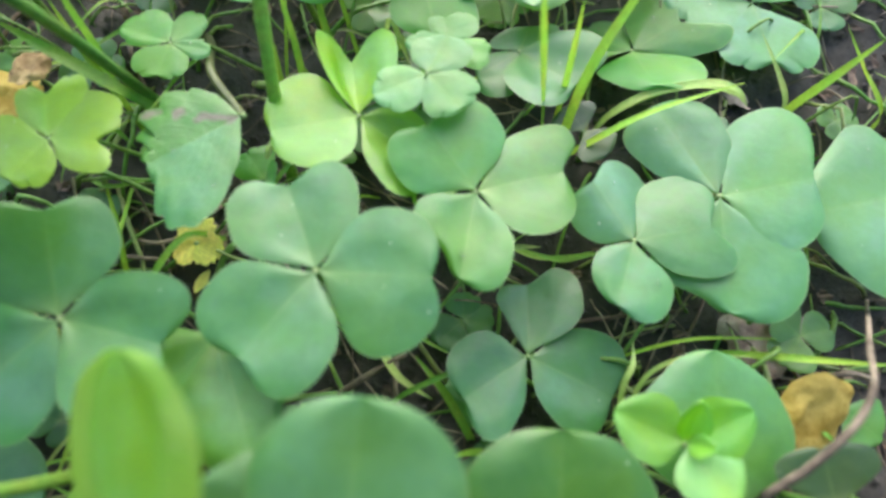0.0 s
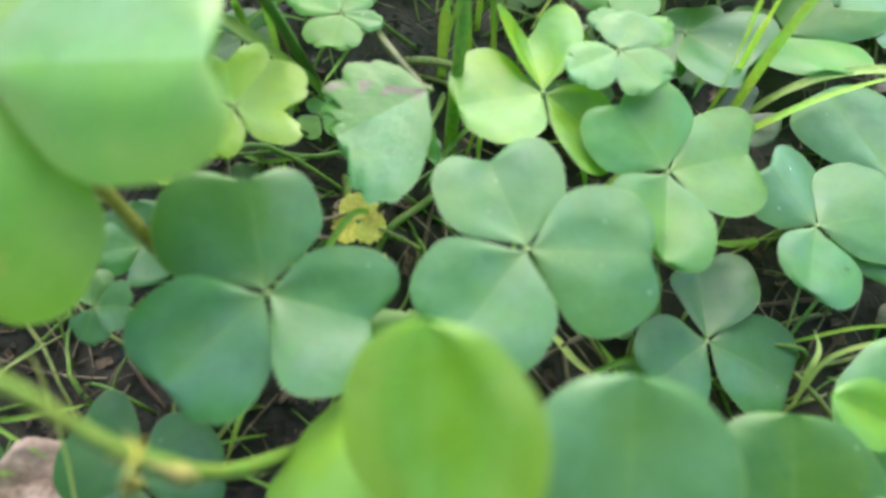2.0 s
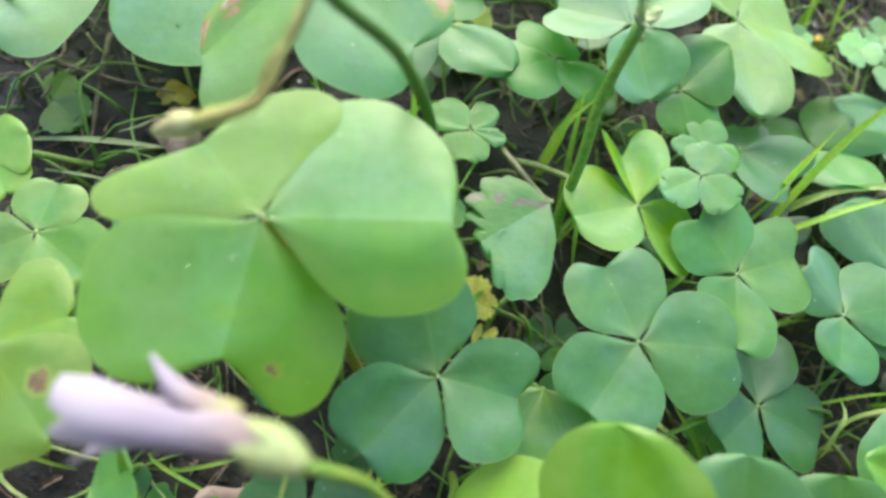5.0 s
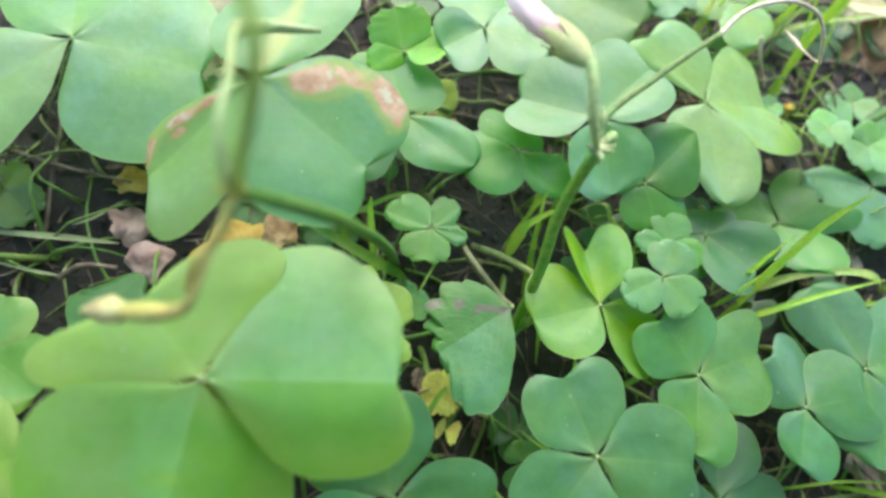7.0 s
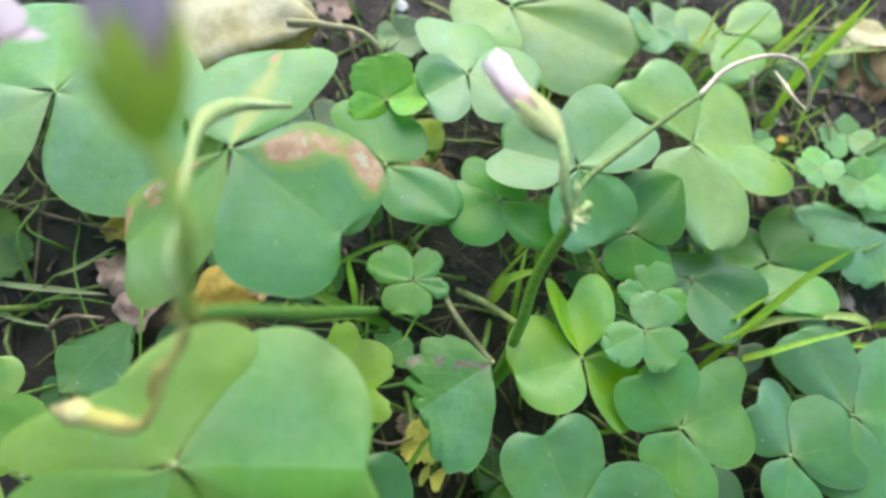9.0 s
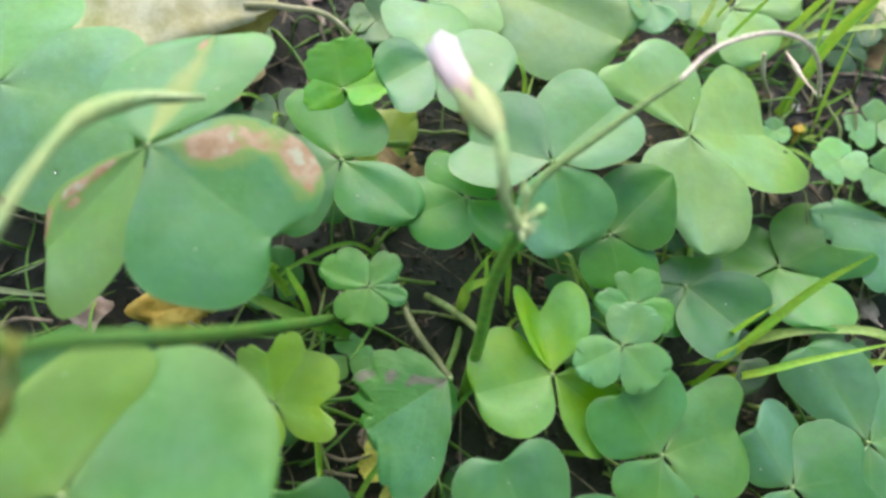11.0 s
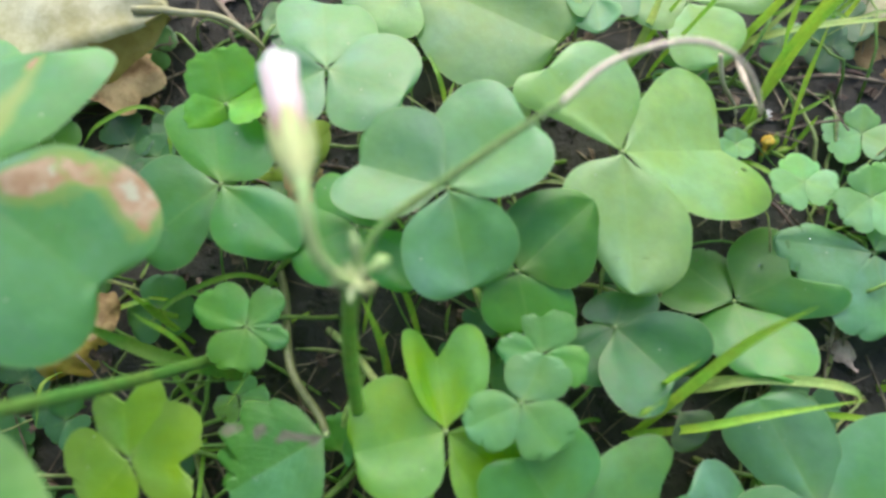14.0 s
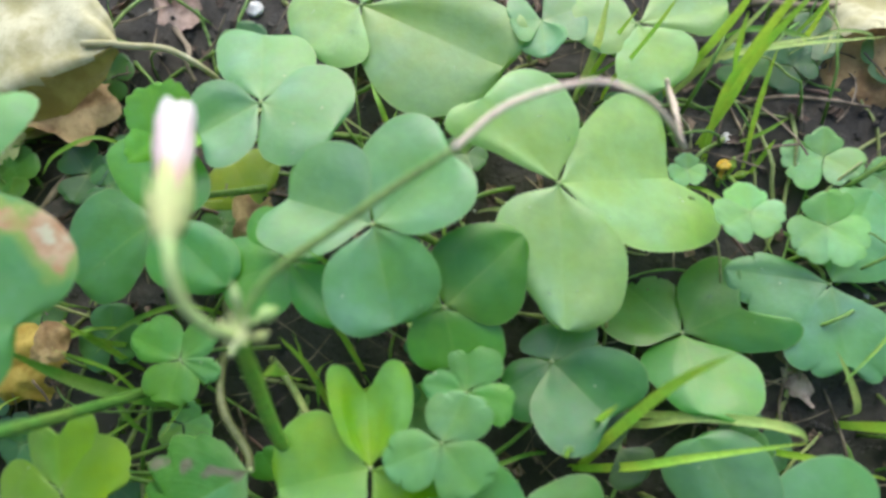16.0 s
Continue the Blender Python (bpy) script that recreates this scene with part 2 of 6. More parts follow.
LEAF_STREAK = leaf_material("streaked_leaf_blade", pale_streak=0.75, blots=((0.86, 0.62, 0.05, 0.05),), lesion_color=TAN, lesion_light=PALE_TAN)
LEAF_HAIRY = leaf_material("hairy_leaf_blade", veins=0.03, rough=0.48, wrinkle=0.35, bloom_sheen=0.5)
LEAF_BROWN = leaf_material("browned_jagged_blade", veins=0.05, bloom_sheen=0.5, halo_part=0.0, lean=0.2, half_sheen=0.9, blots=((0.04, 0.47, 0.11, 0.14), (0.20, 0.40, 0.10, 0.05), (0.34, 0.36, 0.09, 0.045), (0.50, 0.24, 0.06, 0.05), (0.66, 0.04, 0.04, 0.05)), lesion_color=(0.15, 0.115, 0.095), lesion_light=(0.23, 0.19, 0.16), wrinkle=0.5)
STALK = plain_plant("green_stalk", 0.4, 0.15, 40.0)
GRASS = plain_plant("grass_blade", 0.45, 0.40, 90.0, 0.10)
PETAL = plain_plant("pink_petal", 0.55, 0.45, 60.0, 0.06)
SOIL = soil_material()
STRAW = dry_material("dry_straw", (0.08, 0.06, 0.04), (0.27, 0.22, 0.155))
LITTER = dry_material("brown_litter", (0.045, 0.032, 0.025), (0.20, 0.14, 0.10))
WITHERED = dry_material("withered_leaf", (0.36, 0.34, 0.16), (0.60, 0.59, 0.40), 70.0, 0.75, 0.25, 0.3)
PALE_YELLOW = plain_plant("pale_yellow_dead_leaf", 0.6, 0.35, 60.0, 0.12)
STONE = dry_material("pale_grit", (0.30, 0.30, 0.29), (0.6, 0.6, 0.58), 300.0, 0.7, 0.0)


# ---- geometry helpers ----
def ground_z(x, y):
    """Height of the soil: lower towards the near side, higher at the far side, with clods; behind the walk an unseen
    bank is added to block sky light.
    """
    k = min(max((y - 0.02) / 0.11, 0.0), 1.0)
    z = 0.012 * k * k * (3 - 2 * k)
    z += 0.008 * math.exp(-((x + 0.06) ** 2 + (y - 0.075) ** 2) / 0.0018)
    # bank added out of view behind the camera to shade the near leaves
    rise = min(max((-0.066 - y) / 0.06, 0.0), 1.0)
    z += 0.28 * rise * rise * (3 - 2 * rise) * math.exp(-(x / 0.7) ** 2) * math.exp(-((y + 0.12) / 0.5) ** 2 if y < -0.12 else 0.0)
    far = math.exp(-((x / 0.5) ** 2 + (y / 0.5) ** 2))
    v = Vector((x, y, 0.0))
    z += far * (0.0045 * noise.noise(v * 38) + 0.0028 * noise.noise(v * 110) + 0.0016 * noise.noise(v * 300))
    return z


def sheet(name, verts, faces, mat, parent=None, color=None, uvs=None, label="", smooth=True):
    me = bpy.data.meshes.new(name)
    me.from_pydata([tuple(v) for v in verts], [], faces)
    if uvs is not None:
        layer = me.uv_layers.new(name="UVMap")
        flat = np.array([uvs[lp.vertex_index] for lp in me.loops], dtype=np.float32).ravel()
        layer.data.foreach_set("uv", flat)
    if smooth:
        me.polygons.foreach_set("use_smooth", [True] * len(me.polygons))
    me.materials.append(mat)
    me.update()
    ob = new(name, me)
    ob.parent = parent
    if color:
        ob.color = (*color, 1)
    if label:
        ob["label"] = label
    return ob


def bez(p, t):
    a, b, c, d = p
    s = 1 - t
    return a * (s * s * s) + b * (3 * s * s * t) + c * (3 * s * t * t) + d * (t * t * t)


def spline(points, count):
    """Catmull-Rom through points."""
    p = [Vector(q) for q in points]
    p = [p[0] * 2 - p[1]] + p + [p[-1] * 2 - p[-2]]
    out = []
    spans = len(p) - 3
    for k in range(count + 1):
        f = k / count * spans
        i = min(int(f), spans - 1)
        t = f - i
        a, b, c, d = p[i : i + 4]
        out.append(0.5 * ((2 * b) + (c - a) * t + (2 * a - 5 * b + 4 * c - d) * t * t + (3 * b - a - 3 * c + d) * t ** 3))
    return out


def tube_data(points, radii, sides=7, wob=0.0, seed=0):
    """A closed tube along points; radii one for each point."""
    verts, faces, uvs = [], [], []
    n = len(points)
    side = None
    for i, p in enumerate(points):
        way = (points[min(i + 1, n - 1)] - points[max(i - 1, 0)]).normalized()
        side = way.orthogonal().normalized() if side is None else (side - way * side.dot(way)).normalized()
        up = way.cross(side)
        for k in range(sides):
            a = 2 * math.pi * k / sides
            r = radii[i] * (1 + wob * noise.noise(Vector((i * 0.37 + seed, k * 1.3, seed * 2.1))))
            verts.append(p + (side * math.cos(a) + up * math.sin(a)) * r)
            uvs.append((i / (n - 1), k / sides))
    for i in range(n - 1):
        for k in range(sides):
            j = (k + 1) % sides
            faces.append((i * sides + k, i * sides + j, (i + 1) * sides + j, (i + 1) * sides + k))
    faces.append(tuple(reversed(range(sides))))
    faces.append(tuple(range((n - 1) * sides, n * sides)))
    return verts, faces, uvs


def tube(name, points, r0, r1, mat, parent, color, label="", steps=18, sides=7, wob=0.15, origin=None):
    pts = spline(points, steps)
    if origin is not None:
        pts = [p - Vector(origin) for p in pts]
    radii = [r0 + (r1 - r0) * i / steps for i in range(steps + 1)]
    v, f, u = tube_data(pts, radii, sides, wob, seed=len(points) + r0 * 1e4)
    return sheet(name, v, f, mat, parent, color, u, label)


def empty_thing(name, place, label, category, group=""):
    e = new(name)
    e.location = place
    e.empty_display_size = 0.005
    tagged(e, label, category, group)
    return e


# ---- leaves ----
def base_gap(n):
    """The short stalklet between the joint and the blade."""
    return min(0.0004, 0.02 * n)


def lobe_outline(n, a, w, sa, sw, whole=False):
    """Half a leaflet's rim: from the joint past its broadest point and its far round end back to the notch."""
    knots = [Vector((base_gap(n), 0)), Vector((sa * n, sw * n)), Vector((a * n, w * n)), Vector((n, 0))]
    span = [(q - p).length for p, q in zip(knots, knots[1:])]
    ways = [(knots[1] - knots[0]).normalized()]
    for i in (1, 2):
        u, v = (knots[i] - knots[i - 1]) / span[i - 1], (knots[i + 1] - knots[i]) / span[i]
        ways.append((u * span[i] + v * span[i - 1]).normalized())
    ways.append((knots[3] - knots[2]).normalized().lerp(Vector((-0.55, -0.85)), 0.5).normalized() if not whole else Vector((0, -1)))
    total = sum(span)
    ends = [0.0, span[0] / total, (span[0] + span[1]) / total, 1.0]

    def at(s):
        i = 0 if s < ends[1] else 1 if s < ends[2] else 2
        t = (s - ends[i]) / (ends[i + 1] - ends[i])
        k = span[i] * 0.39
        tail = 0.75 if i == 0 else 1.0
        return bez((knots[i], knots[i] + ways[i] * k * tail, knots[i + 1] - ways[i + 1] * k, knots[i + 1]), t)

    return at


def round_outline(n, a, w, shape, bulge):
    """The same for a half whose rim follows from its far corner alone."""
    corner = Vector((a * n, w * n))
    r, ang = corner.length, math.atan2(w, a)
    t = Vector((math.sin(ang), -math.cos(ang)))
    along = Vector((math.cos(ang), math.sin(ang)))
    notch = Vector((n, 0))
    lobe = r * 0.305 * bulge * min(1.12, max(0.5, radians(31) / ang))
    wide = corner - along * lobe - t * lobe
    over = Vector((0.15, 0.035)) if shape in ("heart", "crenate") else Vector((0.02, 0.22))
    first = (Vector((0, 0)), wide * 0.42, wide - along * lobe * 0.75, wide)
    second = (wide, wide + along * lobe * 0.55, corner - t * lobe * 0.55, corner)
    third = (corner, corner + t * lobe * 0.75, notch + over * n, notch)

    def at(s):
        return bez(first, s / 0.45) if s < 0.45 else bez(second, (s - 0.45) / 0.27) if s < 0.72 else bez(third, (s - 0.72) / 0.28)

    return at


def blade_data(spec, shape, seed, bulge=1.0, crease=0.34):
    """One leaflet from its joint: heading, rise, length to the notch; each half's far corner (along, across), for large leaves its broadest point too, and its fold."""
    az, el, n = radians(spec[0]), radians(spec[1]), spec[2]
    half = (len(spec) - 3) // 2
    e1 = Vector((math.cos(az) * math.cos(el), math.sin(az) * math.cos(el), math.sin(el)))
    e2 = Vector((-math.sin(az), math.cos(az), 0))
    e3 = e1.cross(e2)
    S, V = (26, 7) if shape in ("heart", "round") else (48, 6)
    verts, faces, uvs = [], [], []
    for side, lobe_spec in ((1, spec[3:3 + half]), (-1, spec[3 + half:])):
        a, w, f = lobe_spec[0], lobe_spec[1], radians(lobe_spec[-1])
        if half == 5:
            outline = lobe_outline(n, a, w, lobe_spec[2], lobe_spec[3], shape == "round")
        else:
            f *= crease
            outline = round_outline(n, a, w, shape, bulge)
        start = len(verts)
        for i in range(S + 1):
            s = i / S
            q = outline(s)
            q = q * (1 + 0.014 * min(1, s * 4) * min(1, (1 - s) * 6) * noise.noise(Vector((s * 9, seed * 2.3, side * 5))))
            if shape == "crenate":
                q = q * (1 + 0.10 * (math.sqrt(abs(math.sin(1.5 * math.pi * (s - 0.25) / 0.75))) - 0.72) * min(1, max(0, (s - 0.2) / 0.2)))
            elif shape in ("jagged", "toothed") and half == 5:
                saw = (s * 6.5 + 0.7 * noise.noise(Vector((s * 3, seed, side)))) % 1.0
                deep = (0.075 + 0.05 * noise.noise(Vector((s * 5, side * 3, seed)))) * (0.4 if shape == "toothed" else 1.15 if side < 0 else 0.45)
                q = q * (1 + deep * (1.6 * (1 - abs(2 * saw - 0.8) ** 1.3) - 1.0) * min(1, max(0, s - 0.10) / 0.15))
            elif shape == "jagged":
                saw = (s * 4.2 + seed * 0.37 + 0.35 * noise.noise(Vector((s * 3, seed, side)))) % 1.0
                q = q * (1 + (0.10 + 0.04 * math.sin(seed * 5 + s * 9)) * (math.sqrt(abs(math.sin(math.pi * saw))) - 0.6) * min(1, s / 0.2))
            gap = base_gap(n) if half == 5 else 0.0
            m = Vector((gap + (n - gap) * min(1.0, s * 1.02), 0))
            for j in range(V + 1):
                v = j / V
                x, y = m.lerp(q, v)
                bend = f * (min(1.0, 0.12 + v * 1.5) if half == 5 else min(1.0, v * 1.3) ** 2)
                lift = y * math.sin(bend)
                flat = y * math.cos(bend)
                lift += n * ((0.012 * math.sin(math.pi * v) ** 2) * math.sin(math.pi * min(1, 0.15 + 0.8 * s)) - 0.05 * max(0, v - 0.55) ** 2 * s * 4)
                lift += 0.022 * n * v * v * noise.noise(Vector((s * 3.2 + seed, side * 1.7, seed * 1.3))) * s
                lift += 0.026 * n * noise.noise(Vector((x / n * 2.3 + seed * 3.1, side * y / n * 2.3, seed))) * s
                lift += 0.010 * n * noise.noise(Vector((x / n * 6 + seed, side * y / n * 6, seed * 2))) * v
                verts.append(e1 * x + e2 * (side * flat) + e3 * lift)
                uvs.append((s, 0.5 + 0.5 * side * v))
        for i in range(S):
            for j in range(V):
                q = (start + i * (V + 1) + j, start + (i + 1) * (V + 1) + j, start + (i + 1) * (V + 1) + j + 1, start + i * (V + 1) + j + 1)
                faces.append(q if side < 0 else q[::-1])
    return verts, faces, uvs


def nub(parent, r):
    """The pale swelling where the leaflets meet their stalk."""
    bm = bmesh.new()
    bmesh.ops.create_icosphere(bm, subdivisions=1, radius=r)
    me = bpy.data.meshes.new("joint")
    bm.to_mesh(me)
    bm.free()
    me.polygons.foreach_set("use_smooth", [True] * len(me.polygons))
    me.materials.append(STALK)
    ob = new("joint", me)
    ob.parent, ob.color = parent, (0.30, 0.42, 0.16, 1)
    ob.location = (0, 0, -0.4 * r)
    return ob


LEAF_COUNT = [0]


def leaf(label, mat, color, place, root, specs, shape="heart", stalk_color=(0.16, 0.28, 0.06), name="sorrel_leaf", category="leaf", group="wood sorrel leaves", stalk_r=0.0007, bulge=1.0, crease=0.34):
    """A leaf on its own stalk: leaflets round one joint, the stalk down to the soil at root."""
    LEAF_COUNT[0] += 1
    seed = LEAF_COUNT[0] * 1.37
    e = empty_thing(name, place, label, category, group)
    for k, spec in enumerate(specs):
        v, f, u = blade_data(spec, shape, seed + k * 0.71, bulge, crease)
        own = color[k % len(color)] if isinstance(color[0], tuple) else color
        c = tuple(min(1.0, ch * (1 + 0.09 * math.sin(seed * 3 + k * 2.1) + 0.05 * math.sin(seed * 5 + k + i * 2))) for i, ch in enumerate(own))
        sheet("leaflet", v, f, mat[k % len(mat)] if isinstance(mat, tuple) else mat, e, c, u)
    if len(specs[0]) == 13:
        nub(e, stalk_r * 0.9)
    c = Vector(place)
    g = Vector((root[0], root[1], ground_z(*root) - 0.002))
    down = Vector((0, 0, -1))
    mid = c.lerp(g, 0.35) + Vector((0, 0, 0.10 * (c - g).length)) - (c - g).cross(down) * 0.05
    mid2 = c.lerp(g, 0.72) + Vector((0, 0, 0.06 * (c - g).length))
    tube("stalk", [c + Vector((0, 0, -0.0004)), c.lerp(mid, 0.25) - Vector((0, 0, 0.002)), mid, mid2, g], stalk_r, stalk_r * 1.4, STALK, e, stalk_color, origin=place)
    return e


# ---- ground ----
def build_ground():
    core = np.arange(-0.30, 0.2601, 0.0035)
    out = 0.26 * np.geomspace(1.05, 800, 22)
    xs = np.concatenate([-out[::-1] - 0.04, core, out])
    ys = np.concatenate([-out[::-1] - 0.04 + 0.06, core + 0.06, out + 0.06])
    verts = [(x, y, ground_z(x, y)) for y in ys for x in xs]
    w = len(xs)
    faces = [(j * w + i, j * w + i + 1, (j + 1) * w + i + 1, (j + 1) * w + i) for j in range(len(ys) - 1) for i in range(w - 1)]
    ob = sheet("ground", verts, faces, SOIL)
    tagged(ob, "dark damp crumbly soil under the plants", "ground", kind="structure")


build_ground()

# ---- wood sorrel leaves ----
# near leaves' colours are darkened and far ones lightened for uneven light
leaf("broad blue-green wood sorrel leaf, waxy and flat", LEAF, (0.077, 0.24, 0.076), (-0.0221, 0.0316, 0.0370), (-0.012, 0.022), [
    (111, 1, 0.0175, 1.15, 0.44, 0.59, 0.69, 10, 1.09, 0.53, 0.47, 0.62, 6),
    (-5, 6, 0.0203, 0.99, 0.41, 0.46, 0.59, 7, 1.08, 0.25, 0.64, 0.69, -8),
    (-129, -2, 0.0190, 1.05, 0.50, 0.43, 0.63, 2, 1.06, 0.43, 0.57, 0.66, 10)
])
leaf("wood sorrel leaf with five rounded green lobes showing", LEAF, (0.085, 0.269, 0.051), (0.0063, 0.0497, 0.0312), (0.006, 0.051), [
    (127, 14, 0.0158, 1.14, 0.42, 0.61, 0.69, -1, 1.12, 0.52, 0.50, 0.82, -3),
    (18, -9, 0.0190, 1.30, 0.44, 0.68, 0.57, 0, 0.94, 0.47, 0.34, 0.63, 8),
    (-100, 3, 0.0183, 1.09, 0.28, 0.61, 0.49, 8, 0.76, 0.22, 0.37, 0.60, 13)
])
leaf("small dark blue-green wood sorrel leaf low over soil", LEAF, (0.051, 0.182, 0.051), (0.0173, 0.0207, 0.0144), (0.021, 0.023), [
    (87, -4, 0.0154, 0.83, 0.43, 0.47, 0.29, 10, 1.27, 0.47, 0.71, 0.75, 11),
    (-24, -12, 0.0196, 1.04, 0.49, 0.43, 0.54, -5, 0.90, 0.46, 0.29, 0.40, 10),
    (-146, 15, 0.0165, 0.99, 0.58, 0.54, 0.51, 1, 1.02, 0.34, 0.36, 0.57, 9)
])
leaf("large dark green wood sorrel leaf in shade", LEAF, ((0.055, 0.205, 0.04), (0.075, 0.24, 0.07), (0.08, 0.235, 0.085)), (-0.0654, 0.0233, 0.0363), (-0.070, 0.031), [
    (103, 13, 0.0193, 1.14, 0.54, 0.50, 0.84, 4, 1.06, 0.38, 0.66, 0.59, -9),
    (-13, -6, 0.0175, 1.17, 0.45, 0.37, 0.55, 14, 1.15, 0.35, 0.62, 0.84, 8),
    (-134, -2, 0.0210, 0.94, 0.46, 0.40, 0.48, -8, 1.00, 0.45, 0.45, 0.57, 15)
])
leaf("pale bluish wood sorrel leaf overlapping another leaf", LEAF, (0.077, 0.24, 0.076), (0.0390, 0.0429, 0.0223), (0.055, 0.060), [
    (121, 5, 0.0149, 0.89, 0.46, 0.28, 0.46, -14, 1.16, 0.60, 0.64, 0.84, -20),
    (10, 4, 0.0159, 1.18, 0.53, 0.47, 0.81, -8, 1.21, 0.50, 0.51, 0.58, -2),
    (-110, 5, 0.0148, 1.11, 0.43, 0.64, 0.67, 2, 0.92, 0.22, 0.39, 0.45, 1)
])
leaf("large pale green wood sorrel leaf lying flat", LEAF, (0.108, 0.285, 0.098), (0.0582, 0.0530, 0.0220), (0.073, 0.059), [
    (118, 1, 0.0245, 0.94, 0.33, 0.52, 0.34, -16, 0.89, 0.34, 0.45, 0.41, 8),
    (9, 7, 0.0195, 1.05, 0.83, 0.42, 0.83, 2, 0.84, 0.62, 0.57, 0.73, -2),
    (-92, -4, 0.0249, 1.06, 0.36, 0.69, 0.64, 5, 0.87, 0.23, 0.64, 0.58, -2)
])
leaf("pale green wood sorrel leaf beside dark soil", LEAF, (0.128, 0.317, 0.111), (0.1070, 0.0558, 0.0200), (0.114, 0.061), [
    (-169, -1, 0.0301, 0.77, 0.62, -3, 0.52, 0.56, 14),
    (55, 4, 0.0259, 0.81, 0.49, 5, 0.70, 0.53, -12)
], "round", crease=0.3)
leaf("yellow-green wood sorrel leaf with one leaflet folded up", LEAF, (0.179, 0.364, 0.029), (-0.0169, 0.0658, 0.0325), (-0.046, 0.086), [
    (100, -5, 0.0141, 1.40, 0.40, 0.41, 0.41, 45, 1.38, 0.52, 0.68, 0.76, 25),
    (-165, 6, 0.0176, 0.86, 0.50, 0.24, 0.56, 12, 1.01, 0.35, 0.54, 0.72, -1),
    (-34, -14, 0.0180, 0.69, 0.38, 0.21, 0.29, 20, 0.94, 0.54, 0.50, 0.50, 20)
], stalk_color=(0.28, 0.36, 0.12))
# leaflets differ in colour and painted sheen to stand in for falling light
leaf("very large yellowing wood sorrel leaf raised above others", (LEAF_SHEENED, LEAF_FLECK, LEAF_YELLOW), ((0.155, 0.345, 0.095), (0.135, 0.315, 0.062), (0.22, 0.41, 0.10)), (-0.0972, 0.0441, 0.0675), (-0.078, 0.022), [
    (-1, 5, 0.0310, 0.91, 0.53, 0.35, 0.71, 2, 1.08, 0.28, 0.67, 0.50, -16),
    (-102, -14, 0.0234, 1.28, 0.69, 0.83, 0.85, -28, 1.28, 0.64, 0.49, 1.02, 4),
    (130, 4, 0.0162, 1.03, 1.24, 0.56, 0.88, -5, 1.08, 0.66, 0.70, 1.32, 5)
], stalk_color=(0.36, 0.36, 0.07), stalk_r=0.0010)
leaf("large wood sorrel leaf with pinkish brown dry blotches", (LEAF_STREAK, LEAF_SPOT, LEAF_SCORCHED), ((0.135, 0.33, 0.12), (0.115, 0.31, 0.13), (0.21, 0.40, 0.15)), (-0.0948, 0.1017, 0.0647), (-0.098, 0.105), [
    (72, -6, 0.0255, 0.82, 0.31, 0.10, 0.39, 5, 1.20, 0.31, 0.64, 0.38, -5),
    (-34, -15, 0.0268, 1.08, 0.46, 0.38, 0.58, 2, 1.16, 0.28, 0.62, 0.75, 6),
    (-143, -25, 0.0301, 1.20, 0.29, 0.48, 0.46, 8, 0.94, 0.15, 0.40, 0.17, 10)
])
leaf("large smooth pale green wood sorrel leaf", LEAF, (0.19, 0.40, 0.175), (-0.1476, 0.1294, 0.0342), (-0.149, 0.147), [
    (95, 0, 0.0259, 0.93, 0.52, 0.21, 0.60, 0, 0.76, 0.69, 0.46, 0.48, 0),
    (-13, 0, 0.0324, 0.96, 0.54, 0.30, 0.52, 4, 1.12, 0.47, 0.21, 0.73, -10),
    (-137, 0, 0.0370, 0.94, 0.40, 0.55, 0.36, 0, 0.88, 0.40, 0.44, 0.43, 0)
])
leaf("light green wood sorrel leaf with drooping leaflets", LEAF, (0.235, 0.43, 0.14), (0.0173, 0.1236, 0.0331), (0.031, 0.139), [
    (135, 11, 0.0234, 1.09, 0.36, 0.50, 0.22, 9, 0.91, 0.57, 0.38, 0.61, -6),
    (12, -20, 0.0269, 0.90, 0.72, 0.31, 0.47, 4, 1.34, 0.29, 0.53, 0.61, 9),
    (-86, -2, 0.0299, 0.98, 0.21, 0.56, 0.43, 2, 0.79, 0.20, 0.16, 0.39, 5)
])
leaf("flat blue-green wood sorrel leaf under a drooping stalk", LEAF, (0.125, 0.325, 0.125), (-0.0183, 0.1109, 0.0427), (-0.006, 0.115), [
    (43, 6, 0.0199, 1.06, 0.53, 0.44, 0.68, -1, 0.98, 0.43, 0.31, 0.44, 14),
    (164, -7, 0.0188, 1.16, 0.35, 0.48, 0.58, 19, 1.09, 0.35, 0.46, 0.74, 8),
    (-75, -13, 0.0196, 0.61, 0.58, 0.34, 0.50, 20, 1.01, 0.42, 0.38, 0.57, 20)
])
leaf("round-lobed blue-green wood sorrel leaf beside withered leaves", LEAF, (0.125, 0.325, 0.125), (-0.0451, 0.1373, 0.0395), (-0.041, 0.146), [
    (100, -11, 0.0189, 1.16, 0.41, 0.63, 0.53, 2, 0.91, 0.49, 0.63, 0.61, -11),
    (-20, 5, 0.0180, 0.86, 0.67, 0.30, 0.74, -12, 0.98, 0.34, 0.49, 0.64, 5),
    (-142, 9, 0.0140, 0.99, 0.69, 0.61, 0.70, 7, 0.82, 0.55, 0.35, 0.59, 17)
])
